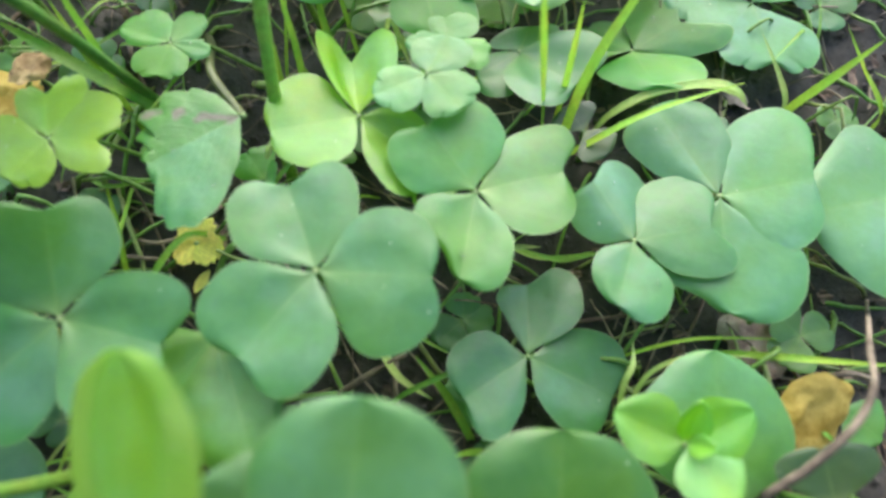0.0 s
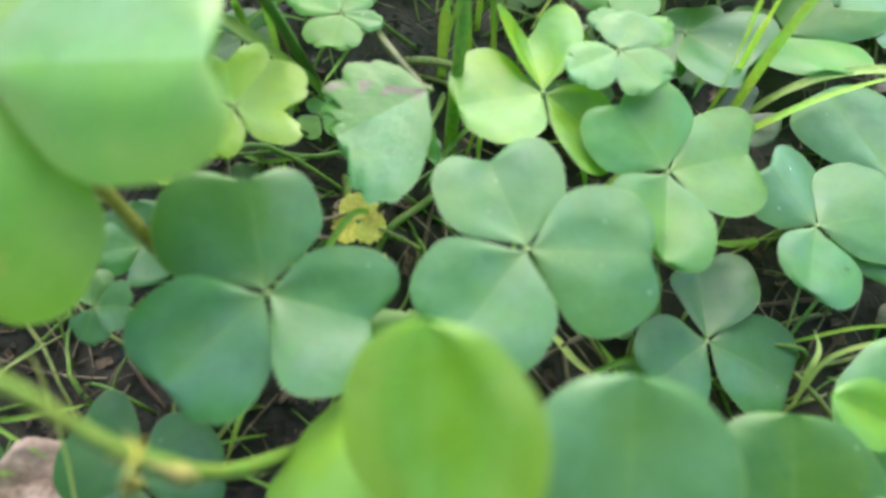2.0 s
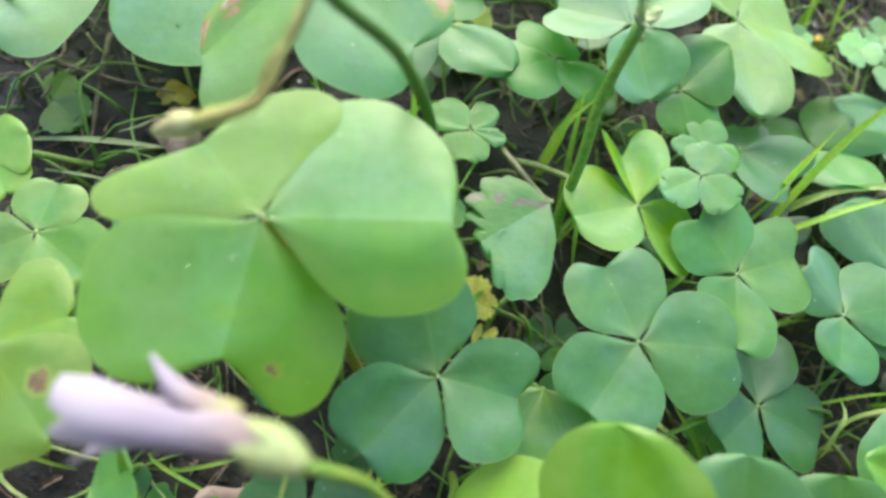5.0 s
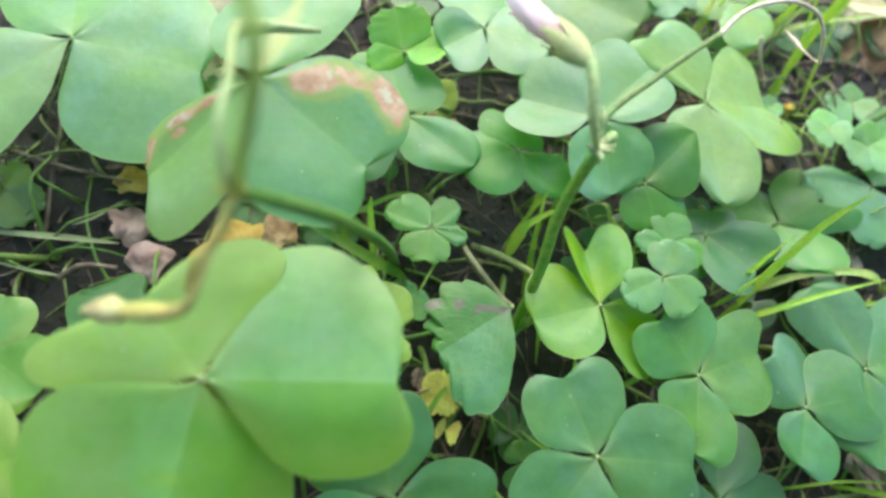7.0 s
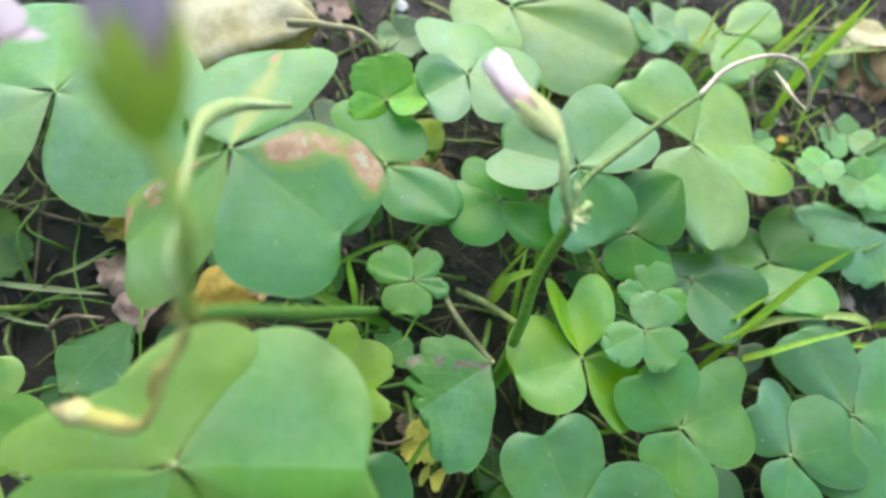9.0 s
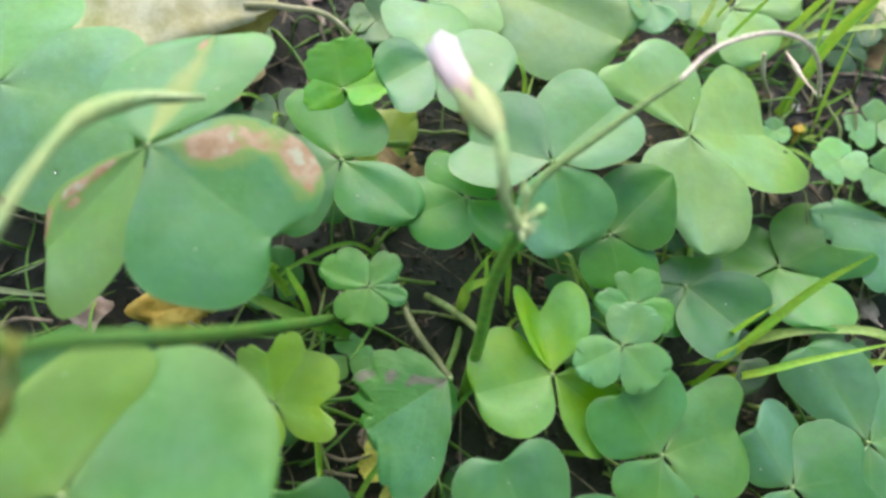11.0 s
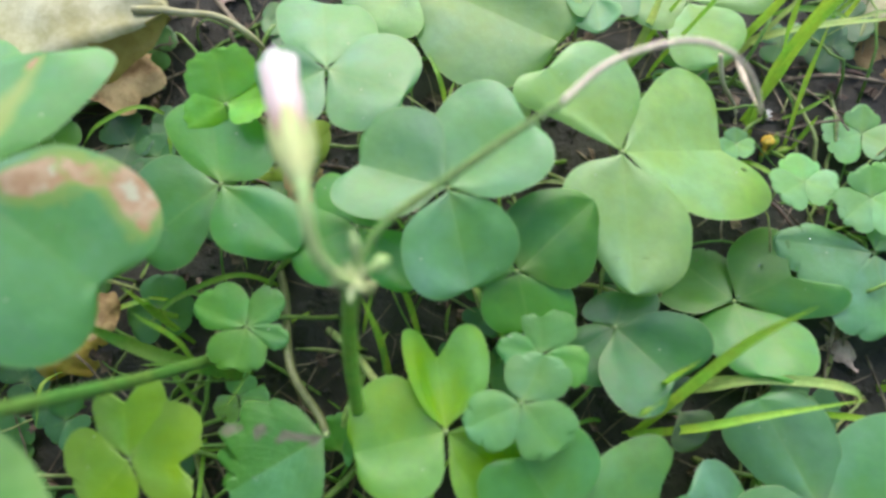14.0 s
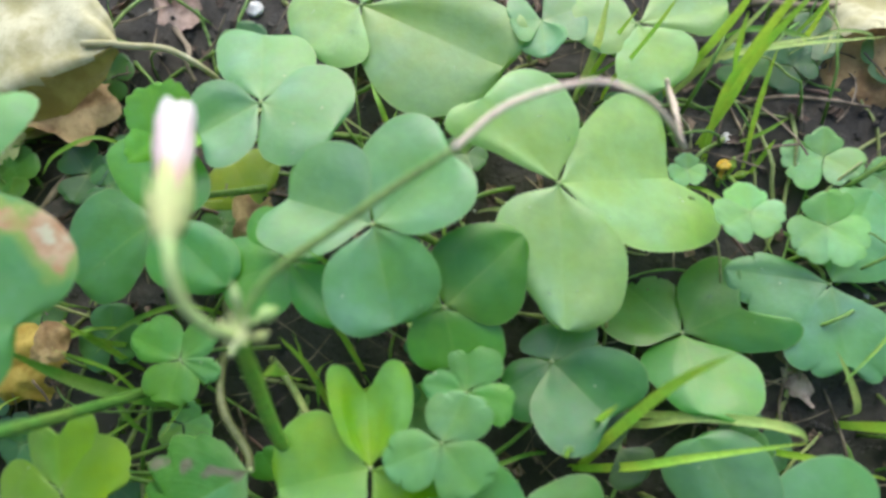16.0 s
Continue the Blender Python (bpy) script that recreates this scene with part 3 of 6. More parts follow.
leaf("large light green wood sorrel leaf, faintly mottled", LEAF, (0.235, 0.43, 0.14), (-0.0298, 0.1703, 0.0256), (-0.017, 0.188), [
    (-25, 0, 0.0386, 1.05, 0.22, 0.66, 0.35, 14, 0.77, 0.45, 0.23, 0.37, -4),
    (-135, 0, 0.0163, 0.89, 0.55, 0.65, 0.72, 0, 1.00, 0.52, 0.52, 0.85, 0),
    (64, 0, 0.0221, 0.84, 0.50, 0.29, 0.47, 0, 1.35, 0.39, 0.78, 0.56, 0)
])
leaf("mid-green wood sorrel leaf close to the soil", LEAF, (0.064, 0.24, 0.029), (0.0468, 0.0961, 0.0144), (0.063, 0.099), [
    (135, -20, 0.0182, 0.66, 0.69, 0.28, 0.60, 18, 1.03, 0.61, 0.51, 0.49, -6),
    (27, 17, 0.0131, 1.22, 0.85, 0.55, 0.95, -12, 1.61, 0.76, 0.87, 0.74, -3),
    (-87, 28, 0.0191, 1.06, 0.43, 0.58, 0.71, 5, 0.64, 0.40, 0.29, 0.52, -15)
])
leaf("dull bluish wood sorrel leaf under grass blades", LEAF, (0.051, 0.182, 0.051), (0.0174, 0.0880, 0.0243), (0.026, 0.103), [
    (70, -4, 0.0078, 0.51, 0.83, 0.11, 0.94, -8, 1.23, 0.82, 0.74, 0.89, 8),
    (-43, 8, 0.0156, 0.99, 0.72, 0.30, 0.58, 14, 1.04, 0.68, 0.34, 0.75, 19),
    (-147, -3, 0.0115, 1.15, 0.34, 0.90, 0.72, 8, 0.79, 0.29, 0.33, 0.27, -8)
])
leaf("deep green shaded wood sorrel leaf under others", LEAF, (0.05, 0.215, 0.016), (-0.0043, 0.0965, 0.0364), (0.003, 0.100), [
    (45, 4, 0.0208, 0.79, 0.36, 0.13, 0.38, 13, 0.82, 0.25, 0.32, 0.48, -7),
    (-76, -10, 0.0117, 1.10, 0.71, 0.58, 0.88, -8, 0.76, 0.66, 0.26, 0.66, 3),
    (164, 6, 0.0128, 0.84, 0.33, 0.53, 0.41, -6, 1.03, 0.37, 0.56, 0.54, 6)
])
leaf("small shaded green wood sorrel leaf under a flower stalk", LEAF, (0.077, 0.289, 0.034), (-0.0365, 0.1046, 0.0355), (-0.030, 0.104), [
    (99, 0, 0.0099, 1.23, 0.57, 0.82, 0.87, 0, 0.41, 0.65, -0.00, 0.71, 0),
    (-157, 0, 0.0144, 0.98, 0.37, 0.14, 0.58, 0, 1.12, 0.42, 0.55, 0.59, 0),
    (-45, 0, 0.0172, 0.90, 0.37, 0.63, 0.42, 0, 0.76, 0.24, 0.38, 0.26, 4)
])
leaf("dark bluish wood sorrel leaf under a jagged leaf", LEAF, ((0.075, 0.26, 0.035), (0.065, 0.235, 0.055), (0.06, 0.22, 0.06)), (-0.0653, 0.1123, 0.0364), (-0.050, 0.128), [
    (105, -0, 0.0180, 1.08, 0.47, 0.45, 0.42, -2, 0.67, 0.54, 0.03, 0.57, 2),
    (-38, 2, 0.0221, 0.92, 0.25, 0.55, 0.31, 6, 0.76, 0.29, 0.28, 0.39, 2),
    (-138, -2, 0.0211, 0.81, 0.42, 0.44, 0.35, 1, 0.89, 0.41, 0.31, 0.65, -1)
])
leaf("bright yellow-green wood sorrel leaf standing high", LEAF_YELLOW, ((0.15, 0.32, 0.045), (0.19, 0.36, 0.08)), (-0.0376, -0.0126, 0.0561), (-0.031, -0.007), [
    (93, 18, 0.0268, 0.84, 0.37, 0.40, 0.47, -33, 0.84, 0.42, 0.40, 0.54, 33),
    (168, -46, 0.0397, 0.84, 0.30, 0.40, 0.38, -1, 0.90, 0.36, 0.45, 0.45, -12)
], "round")
leaf("rounded grey-green wood sorrel leaf standing high", LEAF, (0.075, 0.19, 0.068), (-0.0135, -0.0158, 0.0471), (0.002, -0.004), [
    (84, 13, 0.0252, 0.85, 0.42, 0.42, 0.56, 4, 0.84, 0.46, 0.42, 0.62, -4),
    (150, 2, 0.0243, 0.84, 0.31, 0.42, 0.42, -2, 0.88, 0.30, 0.42, 0.42, 1)
], "round")
leaf("dark green rounded wood sorrel leaf", LEAF, (0.05, 0.155, 0.02), (0.0174, -0.0184, 0.0317), (0.033, -0.001), [
    (85, 9, 0.0240, 0.82, 0.52, 0.42, 0.68, 3, 0.84, 0.52, 0.42, 0.68, -4),
    (19, 3, 0.0214, 0.85, 0.30, 0.42, 0.42, 2, 0.84, 0.30, 0.42, 0.42, -3)
], "round")
leaf("small bluish wood sorrel leaf over leaf litter", LEAF, (0.051, 0.182, 0.051), (-0.0920, -0.0066, 0.0131), (-0.087, 0.001), [
    (143, -0, 0.0156, 0.96, 0.39, 0.42, 0.64, 0, 1.03, 0.55, 0.50, 0.49, 0),
    (6, 0, 0.0158, 0.83, 0.53, 0.37, 0.74, 0, 0.96, 0.34, 0.55, 0.37, 0),
    (-94, -0, 0.0114, 1.02, 0.38, 0.49, 0.47, 0, 0.91, 0.58, 0.50, 0.62, 0)
])
leaf("yellowing wood sorrel leaf with a brown dead spot", (LEAF_YELLOW, LEAF_DEAD_SPOT), (0.145, 0.312, 0.038), (-0.1494, 0.0261, 0.0436), (-0.141, 0.035), [
    (22, 0, 0.0146, 1.06, 0.76, 8, 1.18, 0.57, 13),
    (-46, 3, 0.0223, 0.88, 0.40, 8, 1.00, 0.33, -10)
])
leaf("shaded green wood sorrel leaf under larger ones", LEAF, (0.09, 0.25, 0.05), (-0.0411, 0.0222, 0.0281), (-0.043, 0.028), [
    (-67, 2, 0.0249, 0.62, 0.35, 17, 0.74, 0.44, -3),
    (-132, 0, 0.0152, 1.09, 0.67, 8, 0.66, 0.60, -29)
], "round", crease=0.4)
leaf("glossy lime-green sprouting leaf cluster", LEAF, ((0.14, 0.36, 0.03), (0.18, 0.40, 0.06), (0.13, 0.33, 0.03)), (0.0411, 0.0032, 0.0297), (0.055, 0.004), [
    (157, 8, 0.0132, 0.78, 0.34, 0.40, 0.46, 14, 0.78, 0.34, 0.40, 0.46, 10),
    (-62, 12, 0.0118, 0.78, 0.38, 0.40, 0.52, 8, 0.78, 0.36, 0.40, 0.50, 12),
    (25, 14, 0.0125, 0.76, 0.32, 0.38, 0.44, 16, 0.76, 0.32, 0.38, 0.44, 6),
    (78, 42, 0.0088, 0.76, 0.26, 0.38, 0.34, 20, 0.76, 0.26, 0.38, 0.34, 20),
    (-15, 50, 0.0055, 0.76, 0.30, 0.38, 0.40, 20, 0.76, 0.30, 0.38, 0.40, 20)
], "round")
leaf("upright rounded mid-green sorrel leaflet", LEAF, (0.08, 0.235, 0.055), (0.0495, -0.0091, 0.0194), (0.045, 0.003), [
    (84, 4, 0.0300, 0.80, 0.36, 0.42, 0.50, 1, 0.80, 0.38, 0.42, 0.50, -5)
], "round")
leaf("small hairy pale green crenate leaf with dew", LEAF_HAIRY, (0.128, 0.297, 0.095), (-0.0032, 0.0718, 0.0382), (-0.002, 0.083), [
    (65, 0, 0.0095, 0.78, 0.50, 0.22, 0.46, 0, 1.06, 0.52, 0.55, 0.64, 0),
    (-154, 0, 0.0110, 0.94, 0.35, 0.48, 0.52, 0, 0.90, 0.30, 0.35, 0.38, 0),
    (-50, 0, 0.0102, 0.98, 0.50, 0.48, 0.59, 0, 0.89, 0.47, 0.32, 0.40, 0)
], "crenate", name="crenate_leaf", group="crenate seedling leaves", stalk_r=0.0004)
leaf("small pale green leaf of two-lobed leaflets", LEAF_HAIRY, (0.085, 0.269, 0.051), (0.0006, 0.0809, 0.0351), (0.008, 0.087), [
    (91, 0, 0.0069, 1.19, 0.37, 0.56, 0.46, 0, 1.28, 0.53, 0.68, 0.99, 0),
    (171, 0, 0.0083, 0.93, 0.23, 0.52, 0.42, 4, 0.86, 0.28, 0.38, 0.34, 0),
    (-12, 0, 0.0088, 0.97, 0.32, 0.66, 0.37, 0, 0.97, 0.45, 0.65, 0.47, 0)
], "crenate", name="crenate_leaf", group="crenate seedling leaves", stalk_r=0.0004)
leaf("small hairy crenate green leaf of three lobes", LEAF_HAIRY, (0.085, 0.269, 0.051), (-0.0577, 0.0838, 0.0325), (-0.041, 0.089), [
    (160, 0, 0.0118, 0.79, 0.25, 0.31, 0.19, 4, 0.91, 0.37, 0.25, 0.50, 0),
    (40, 0, 0.0089, 0.98, 0.42, 0.42, 0.50, 0, 0.71, 0.26, 0.27, 0.17, 0),
    (-14, 0, 0.0088, 0.85, 0.23, 0.44, 0.20, 4, 0.93, 0.26, 0.50, 0.24, 0),
    (-100, 0, 0.0081, 1.04, 0.44, 0.50, 0.66, 0, 1.12, 0.44, 0.55, 0.80, 0)
], "crenate", name="crenate_leaf", group="crenate seedling leaves", stalk_r=0.0004)
leaf("tiny pale green seedling leaf of three rounds", LEAF_HAIRY, (0.27, 0.52, 0.18), (-0.0636, 0.0698, 0.0160), (-0.059, 0.073), [
    (92, 0, 0.0052, 0.91, 0.52, 0.29, 0.55, 0, 0.93, 0.48, 0.36, 0.72, 0),
    (-6, 0, 0.0067, 0.80, 0.45, 0.38, 0.29, 0, 1.00, 0.61, 0.40, 0.66, 0),
    (-148, 0, 0.0061, 0.97, 0.42, 0.51, 0.73, 0, 0.76, 0.34, 0.23, 0.17, 0)
], "crenate", name="crenate_leaf", group="crenate seedling leaves", stalk_r=0.0004)
leaf("yellow-green crenate leaf with rounded lobes", LEAF_YELLOW, (0.20, 0.39, 0.045), (-0.0749, 0.0581, 0.0368), (-0.064, 0.067), [
    (105, 0, 0.0102, 1.31, 0.44, 0.71, 0.55, 0, 1.41, 0.48, 0.89, 0.77, 0),
    (-2, 0, 0.0089, 1.47, 0.46, 0.50, 1.21, -0, 1.49, 0.50, 0.66, 0.72, -0),
    (-122, 0, 0.0100, 0.92, 0.50, 0.42, 0.57, 0, 0.98, 0.54, 0.24, 1.18, 0)
], "crenate", name="crenate_leaf", group="crenate seedling leaves", stalk_r=0.0004)
leaf("small pale green crenate seedling leaf over soil", LEAF_HAIRY, (0.19, 0.42, 0.14), (0.0562, 0.1199, 0.0296), (0.059, 0.135), [
    (98, 0, 0.0060, 0.93, 0.60, 18, 0.72, 0.59, -16),
    (-25, 12, 0.0056, 1.07, 0.51, -5, 1.02, 0.52, 1),
    (-149, 7, 0.0062, 0.99, 0.60, 11, 1.08, 0.62, -3)
], "crenate", name="crenate_leaf", group="crenate seedling leaves", stalk_r=0.0004, bulge=1.1, crease=0.15)
leaf("small pale green crenate seedling leaf over soil", LEAF_HAIRY, (0.19, 0.42, 0.14), (0.0756, 0.1199, 0.0208), (0.077, 0.131), [
    (94, 16, 0.0069, 0.89, 0.59, 2, 1.08, 0.58, -8),
    (-34, 3, 0.0082, 0.93, 0.53, -2, 1.04, 0.51, 13),
    (-141, 3, 0.0082, 1.04, 0.40, 0, 0.95, 0.48, 14)
], "crenate", name="crenate_leaf", group="crenate seedling leaves", stalk_r=0.0004, bulge=1.1, crease=0.15)
leaf("small pale green crenate seedling leaf over soil", LEAF_HAIRY, (0.19, 0.42, 0.14), (0.0787, 0.1379, 0.0158), (0.094, 0.140), [
    (88, 11, 0.0066, 0.77, 0.54, 18, 0.74, 0.55, -14),
    (-35, 12, 0.0079, 1.02, 0.44, -11, 0.91, 0.43, 11),
    (-159, 1, 0.0080, 1.14, 0.46, 13, 1.09, 0.50, 10)
], "crenate", name="crenate_leaf", group="crenate seedling leaves", stalk_r=0.0004, bulge=1.1, crease=0.15)
leaf("small pale green crenate seedling leaf over soil", LEAF_HAIRY, (0.19, 0.42, 0.14), (0.0923, 0.1335, 0.0137), (0.088, 0.138), [
    (94, 12, 0.0049, 0.85, 0.57, 20, 0.84, 0.59, -6),
    (-34, 3, 0.0046, 0.85, 0.68, -9, 1.04, 0.69, 8),
    (-138, 8, 0.0052, 1.11, 0.40, -11, 1.01, 0.47, 23)
], "crenate", name="crenate_leaf", group="crenate seedling leaves", stalk_r=0.0004, bulge=1.1, crease=0.15)
leaf("small pale green crenate seedling leaf over soil", LEAF_HAIRY, (0.19, 0.42, 0.14), (0.0475, 0.1326, 0.0191), (0.060, 0.145), [
    (94, 12, 0.0036, 0.88, 0.64, 12, 0.78, 0.65, -2),
    (-28, 10, 0.0038, 0.97, 0.49, -1, 1.02, 0.49, 14),
    (-145, 6, 0.0039, 1.06, 0.51, 26, 1.06, 0.54, 10)
], "crenate", name="crenate_leaf", group="crenate seedling leaves", stalk_r=0.0004, bulge=1.1, crease=0.15)
leaf("bluish lobed leaf lying on the soil", LEAF_HAIRY, (0.125, 0.325, 0.125), (0.0771, 0.1080, 0.0175), (0.078, 0.116), [
    (174, 0, 0.0213, 0.84, 0.36, 0.40, 0.56, 4, 0.85, 0.18, 0.40, 0.18, 4),
    (-83, 0, 0.0171, 1.26, 0.31, 0.76, 0.72, 0, 1.10, 0.50, 0.60, 0.74, 4),
    (64, 0, 0.0232, 0.91, 0.30, 0.44, 0.33, 0, 0.82, 0.39, 0.36, 0.45, 0)
], "crenate", name="crenate_leaf", group="crenate seedling leaves", stalk_r=0.0004)
leaf("jagged green leaf browned along its veins", LEAF_BROWN, (0.062, 0.21, 0.04), (-0.0392, 0.0643, 0.0353), (-0.059, 0.101), [
    (-147, 0, 0.0199, 0.98, 0.82, 0.33, 0.52, 3, 0.69, 0.61, 0.20, 0.47, 2)
], "jagged", stalk_color=(0.11, 0.135, 0.05), stalk_r=0.0008, name="jagged_leaf", group="jagged leaves")
leaf("glossy lime-green jagged leaf, slightly curled", LEAF_HAIRY, (0.15, 0.39, 0.022), (-0.0656, 0.1292, 0.0383), (-0.067, 0.138), [
    (105, 20, 0.0112, 0.84, 0.62, 0.40, 0.70, -12, 0.84, 0.66, 0.40, 0.72, 12),
    (5, 14, 0.0108, 0.88, 0.50, 0.40, 0.62, -2, 0.84, 0.50, 0.40, 0.60, 20),
    (-150, -12, 0.0098, 0.84, 0.42, 0.40, 0.52, -30, 0.86, 0.46, 0.40, 0.55, 13)
], "toothed", name="jagged_leaf", group="jagged leaves")
leaf("small curled yellow dead leaf on the soil", PALE_YELLOW, (0.85, 0.72, 0.18), (-0.0541, 0.0456, 0.0135), (-0.059, 0.060), [
    (93, 12, 0.0062, 0.80, 0.52, 0.40, 0.66, 10, 0.84, 0.55, 0.40, 0.70, 5),
    (-30, -6, 0.0060, 0.84, 0.50, 0.40, 0.62, 14, 0.80, 0.50, 0.40, 0.62, 6),
    (-150, -10, 0.0058, 0.84, 0.50, 0.40, 0.62, 6, 0.80, 0.48, 0.40, 0.60, 18)
], "jagged", name="jagged_leaf", group="jagged leaves")
leaf("small yellow dead leaf scrap on soil", PALE_YELLOW, (0.85, 0.72, 0.18), (-0.0518, 0.0374, 0.0100), (-0.036, 0.057), [
    (160, 14, 0.0025, 0.75, 1.10, 4, 0.51, 1.10, 5),
    (-21, 15, 0.0036, 0.92, 0.74, -2, 0.90, 0.71, 12)
], "jagged", name="jagged_leaf", group="jagged leaves")
leaf("yellowing leaf with brown spots under others", LEAF_OLD, (0.282, 0.364, 0.032), (-0.0623, 0.1351, 0.0171), (-0.051, 0.154), [
    (-57, -3, 0.0175, 0.49, 0.59, 2, 0.55, 0.67, 5)
], "jagged", name="jagged_leaf", group="jagged leaves")
leaf("rounded light green leaf under grass blades", LEAF, (0.235, 0.43, 0.14), (0.0352, 0.1649, 0.0264), (0.029, 0.173), [
    (-70, 0, 0.0168, 0.93, 0.34, 0.54, 0.62, -0, 0.92, 0.44, 0.38, 0.45, -0),
    (-174, 0, 0.0144, 0.84, 0.30, 0.23, 0.43, -0, 1.03, 0.42, 0.29, 0.55, -0),
    (13, 0, 0.0207, 0.98, 0.37, 0.42, 0.42, 0, 0.73, 0.30, 0.48, 0.21, 0)
])
leaf("small blue-green wood sorrel leaf beside a larger one", LEAF, (0.125, 0.325, 0.125), (0.0136, 0.1656, 0.0263), (0.031, 0.181), [
    (-83, 2, 0.0091, 0.77, 0.49, 57, 0.90, 0.44, -4),
    (-174, 15, 0.0074, 0.78, 0.76, 18, 0.98, 0.76, -12),
    (22, 0, 0.0101, 0.62, 0.77, -8, 0.78, 0.75, 17)
])
leaf("dark yellow-green toothed leaf low over soil", LEAF_HAIRY, ((0.09, 0.21, 0.02), (0.14, 0.27, 0.03)), (-0.1679, 0.0967, 0.0132), (-0.164, 0.116), [
    (-40, 6, 0.0125, 0.86, 0.42, 0.42, 0.52, 8, 0.84, 0.45, 0.40, 0.55, 6),
    (70, 4, 0.0085, 0.86, 0.45, 0.42, 0.55, 5, 0.84, 0.45, 0.40, 0.55, 8)
], "toothed", name="jagged_leaf", group="jagged leaves", stalk_r=0.0004)
leaf("dark green toothed leaf under a larger leaf", LEAF_HAIRY, (0.05, 0.192, 0.043), (-0.1440, 0.0575, 0.0140), (-0.135, 0.074), [
    (52, -2, 0.0219, 0.47, 0.36, -9, 0.63, 0.40, 20)
], "jagged", name="jagged_leaf", group="jagged leaves")
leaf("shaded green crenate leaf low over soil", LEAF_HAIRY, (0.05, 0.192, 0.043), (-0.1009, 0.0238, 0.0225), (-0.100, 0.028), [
    (113, 3, 0.0080, 1.05, 0.30, 61, 0.90, 0.33, -50),
    (3, 2, 0.0062, 1.07, 0.59, 8, 1.06, 0.59, 17),
    (-99, -8, 0.0062, 1.01, 0.62, 32, 0.75, 0.59, -25)
], "crenate", name="crenate_leaf", group="crenate seedling leaves", stalk_r=0.0004)
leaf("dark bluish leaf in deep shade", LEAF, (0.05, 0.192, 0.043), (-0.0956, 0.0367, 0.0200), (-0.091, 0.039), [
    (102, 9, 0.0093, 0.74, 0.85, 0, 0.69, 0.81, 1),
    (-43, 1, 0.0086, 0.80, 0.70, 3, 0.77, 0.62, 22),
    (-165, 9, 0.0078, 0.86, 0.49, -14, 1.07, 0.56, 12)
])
leaf("small glossy green leaf low between others", LEAF, (0.064, 0.24, 0.029), (-0.0396, 0.0594, 0.0167), (-0.036, 0.079), [
    (125, 11, 0.0070, 1.06, 0.46, -25, 1.09, 0.49, -6),
    (16, 30, 0.0032, 1.16, 1.04, -11, 0.86, 1.00, 52)
], "crenate")
# green darkened in the colour itself to stand in for shade
leaf("small green sorrel leaf with shade put into its colour", LEAF, (0.026, 0.072, 0.005), (0.0321, 0.0712, 0.0180), (0.034, 0.071), [
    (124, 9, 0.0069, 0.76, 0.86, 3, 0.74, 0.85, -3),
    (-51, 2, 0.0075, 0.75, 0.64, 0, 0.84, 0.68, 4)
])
leaf("light green leaf beside leaf litter", LEAF, (0.145, 0.355, 0.07), (-0.1289, 0.0012, 0.0361), (-0.134, 0.005), [
    (19, 9, 0.0077, 0.83, 0.96, 1, 0.91, 1.00, -6),
    (-56, 3, 0.0101, 1.07, 0.31, -12, 0.96, 0.30, 49)
])
leaf("light green leaf low over litter", LEAF, (0.145, 0.355, 0.07), (-0.1244, -0.0155, 0.0200), (-0.112, -0.008), [
    (84, 5, 0.0097, 0.91, 0.65, -6, 1.05, 0.70, -5),
    (8, 2, 0.0124, 1.03, 0.39, 0, 0.95, 0.37, 23)
])
leaf("yellowish green leaf under the large leaf", LEAF_YELLOW, (0.11, 0.28, 0.06), (-0.1533, 0.0530, 0.0300), (-0.152, 0.055), [
    (79, 0, 0.0120, 0.92, 0.55, 0.45, 0.65, 3, 0.95, 0.55, 0.45, 0.65, 3),
    (-36, -4, 0.0150, 0.95, 0.52, 0.45, 0.62, 4, 0.92, 0.50, 0.45, 0.60, 8),
    (-150, 0, 0.0130, 0.95, 0.52, 0.45, 0.62, 4, 0.92, 0.50, 0.45, 0.60, 6)
])
leaf("yellow-green leaf rim over bare soil", LEAF_YELLOW, (0.137, 0.355, 0.022), (-0.1709, 0.0727, 0.0250), (-0.153, 0.081), [
    (36, 11, 0.0101, 0.84, 0.79, -12, 0.71, 0.81, 8),
    (-55, 2, 0.0106, 1.04, 0.46, 13, 1.07, 0.45, 3)
])
leaf("bright green toothed leaf on the soil", LEAF_HAIRY, (0.064, 0.24, 0.029), (0.0827, 0.0110, 0.0080), (0.082, 0.012), [
    (105, -8, 0.0053, 0.93, 0.89, 9, 0.60, 0.87, -10),
    (-43, 3, 0.0092, 0.69, 0.68, -4, 0.78, 0.62, 17)
], "jagged", name="jagged_leaf", group="jagged leaves")
# shade is put into this leaflet's dark base colour
leaf("rounded green sorrel leaflet, colour darkened for shade", LEAF, (0.026, 0.072, 0.005), (0.0673, -0.0071, 0.0250), (0.063, -0.004), [
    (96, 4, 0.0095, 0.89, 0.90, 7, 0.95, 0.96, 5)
])

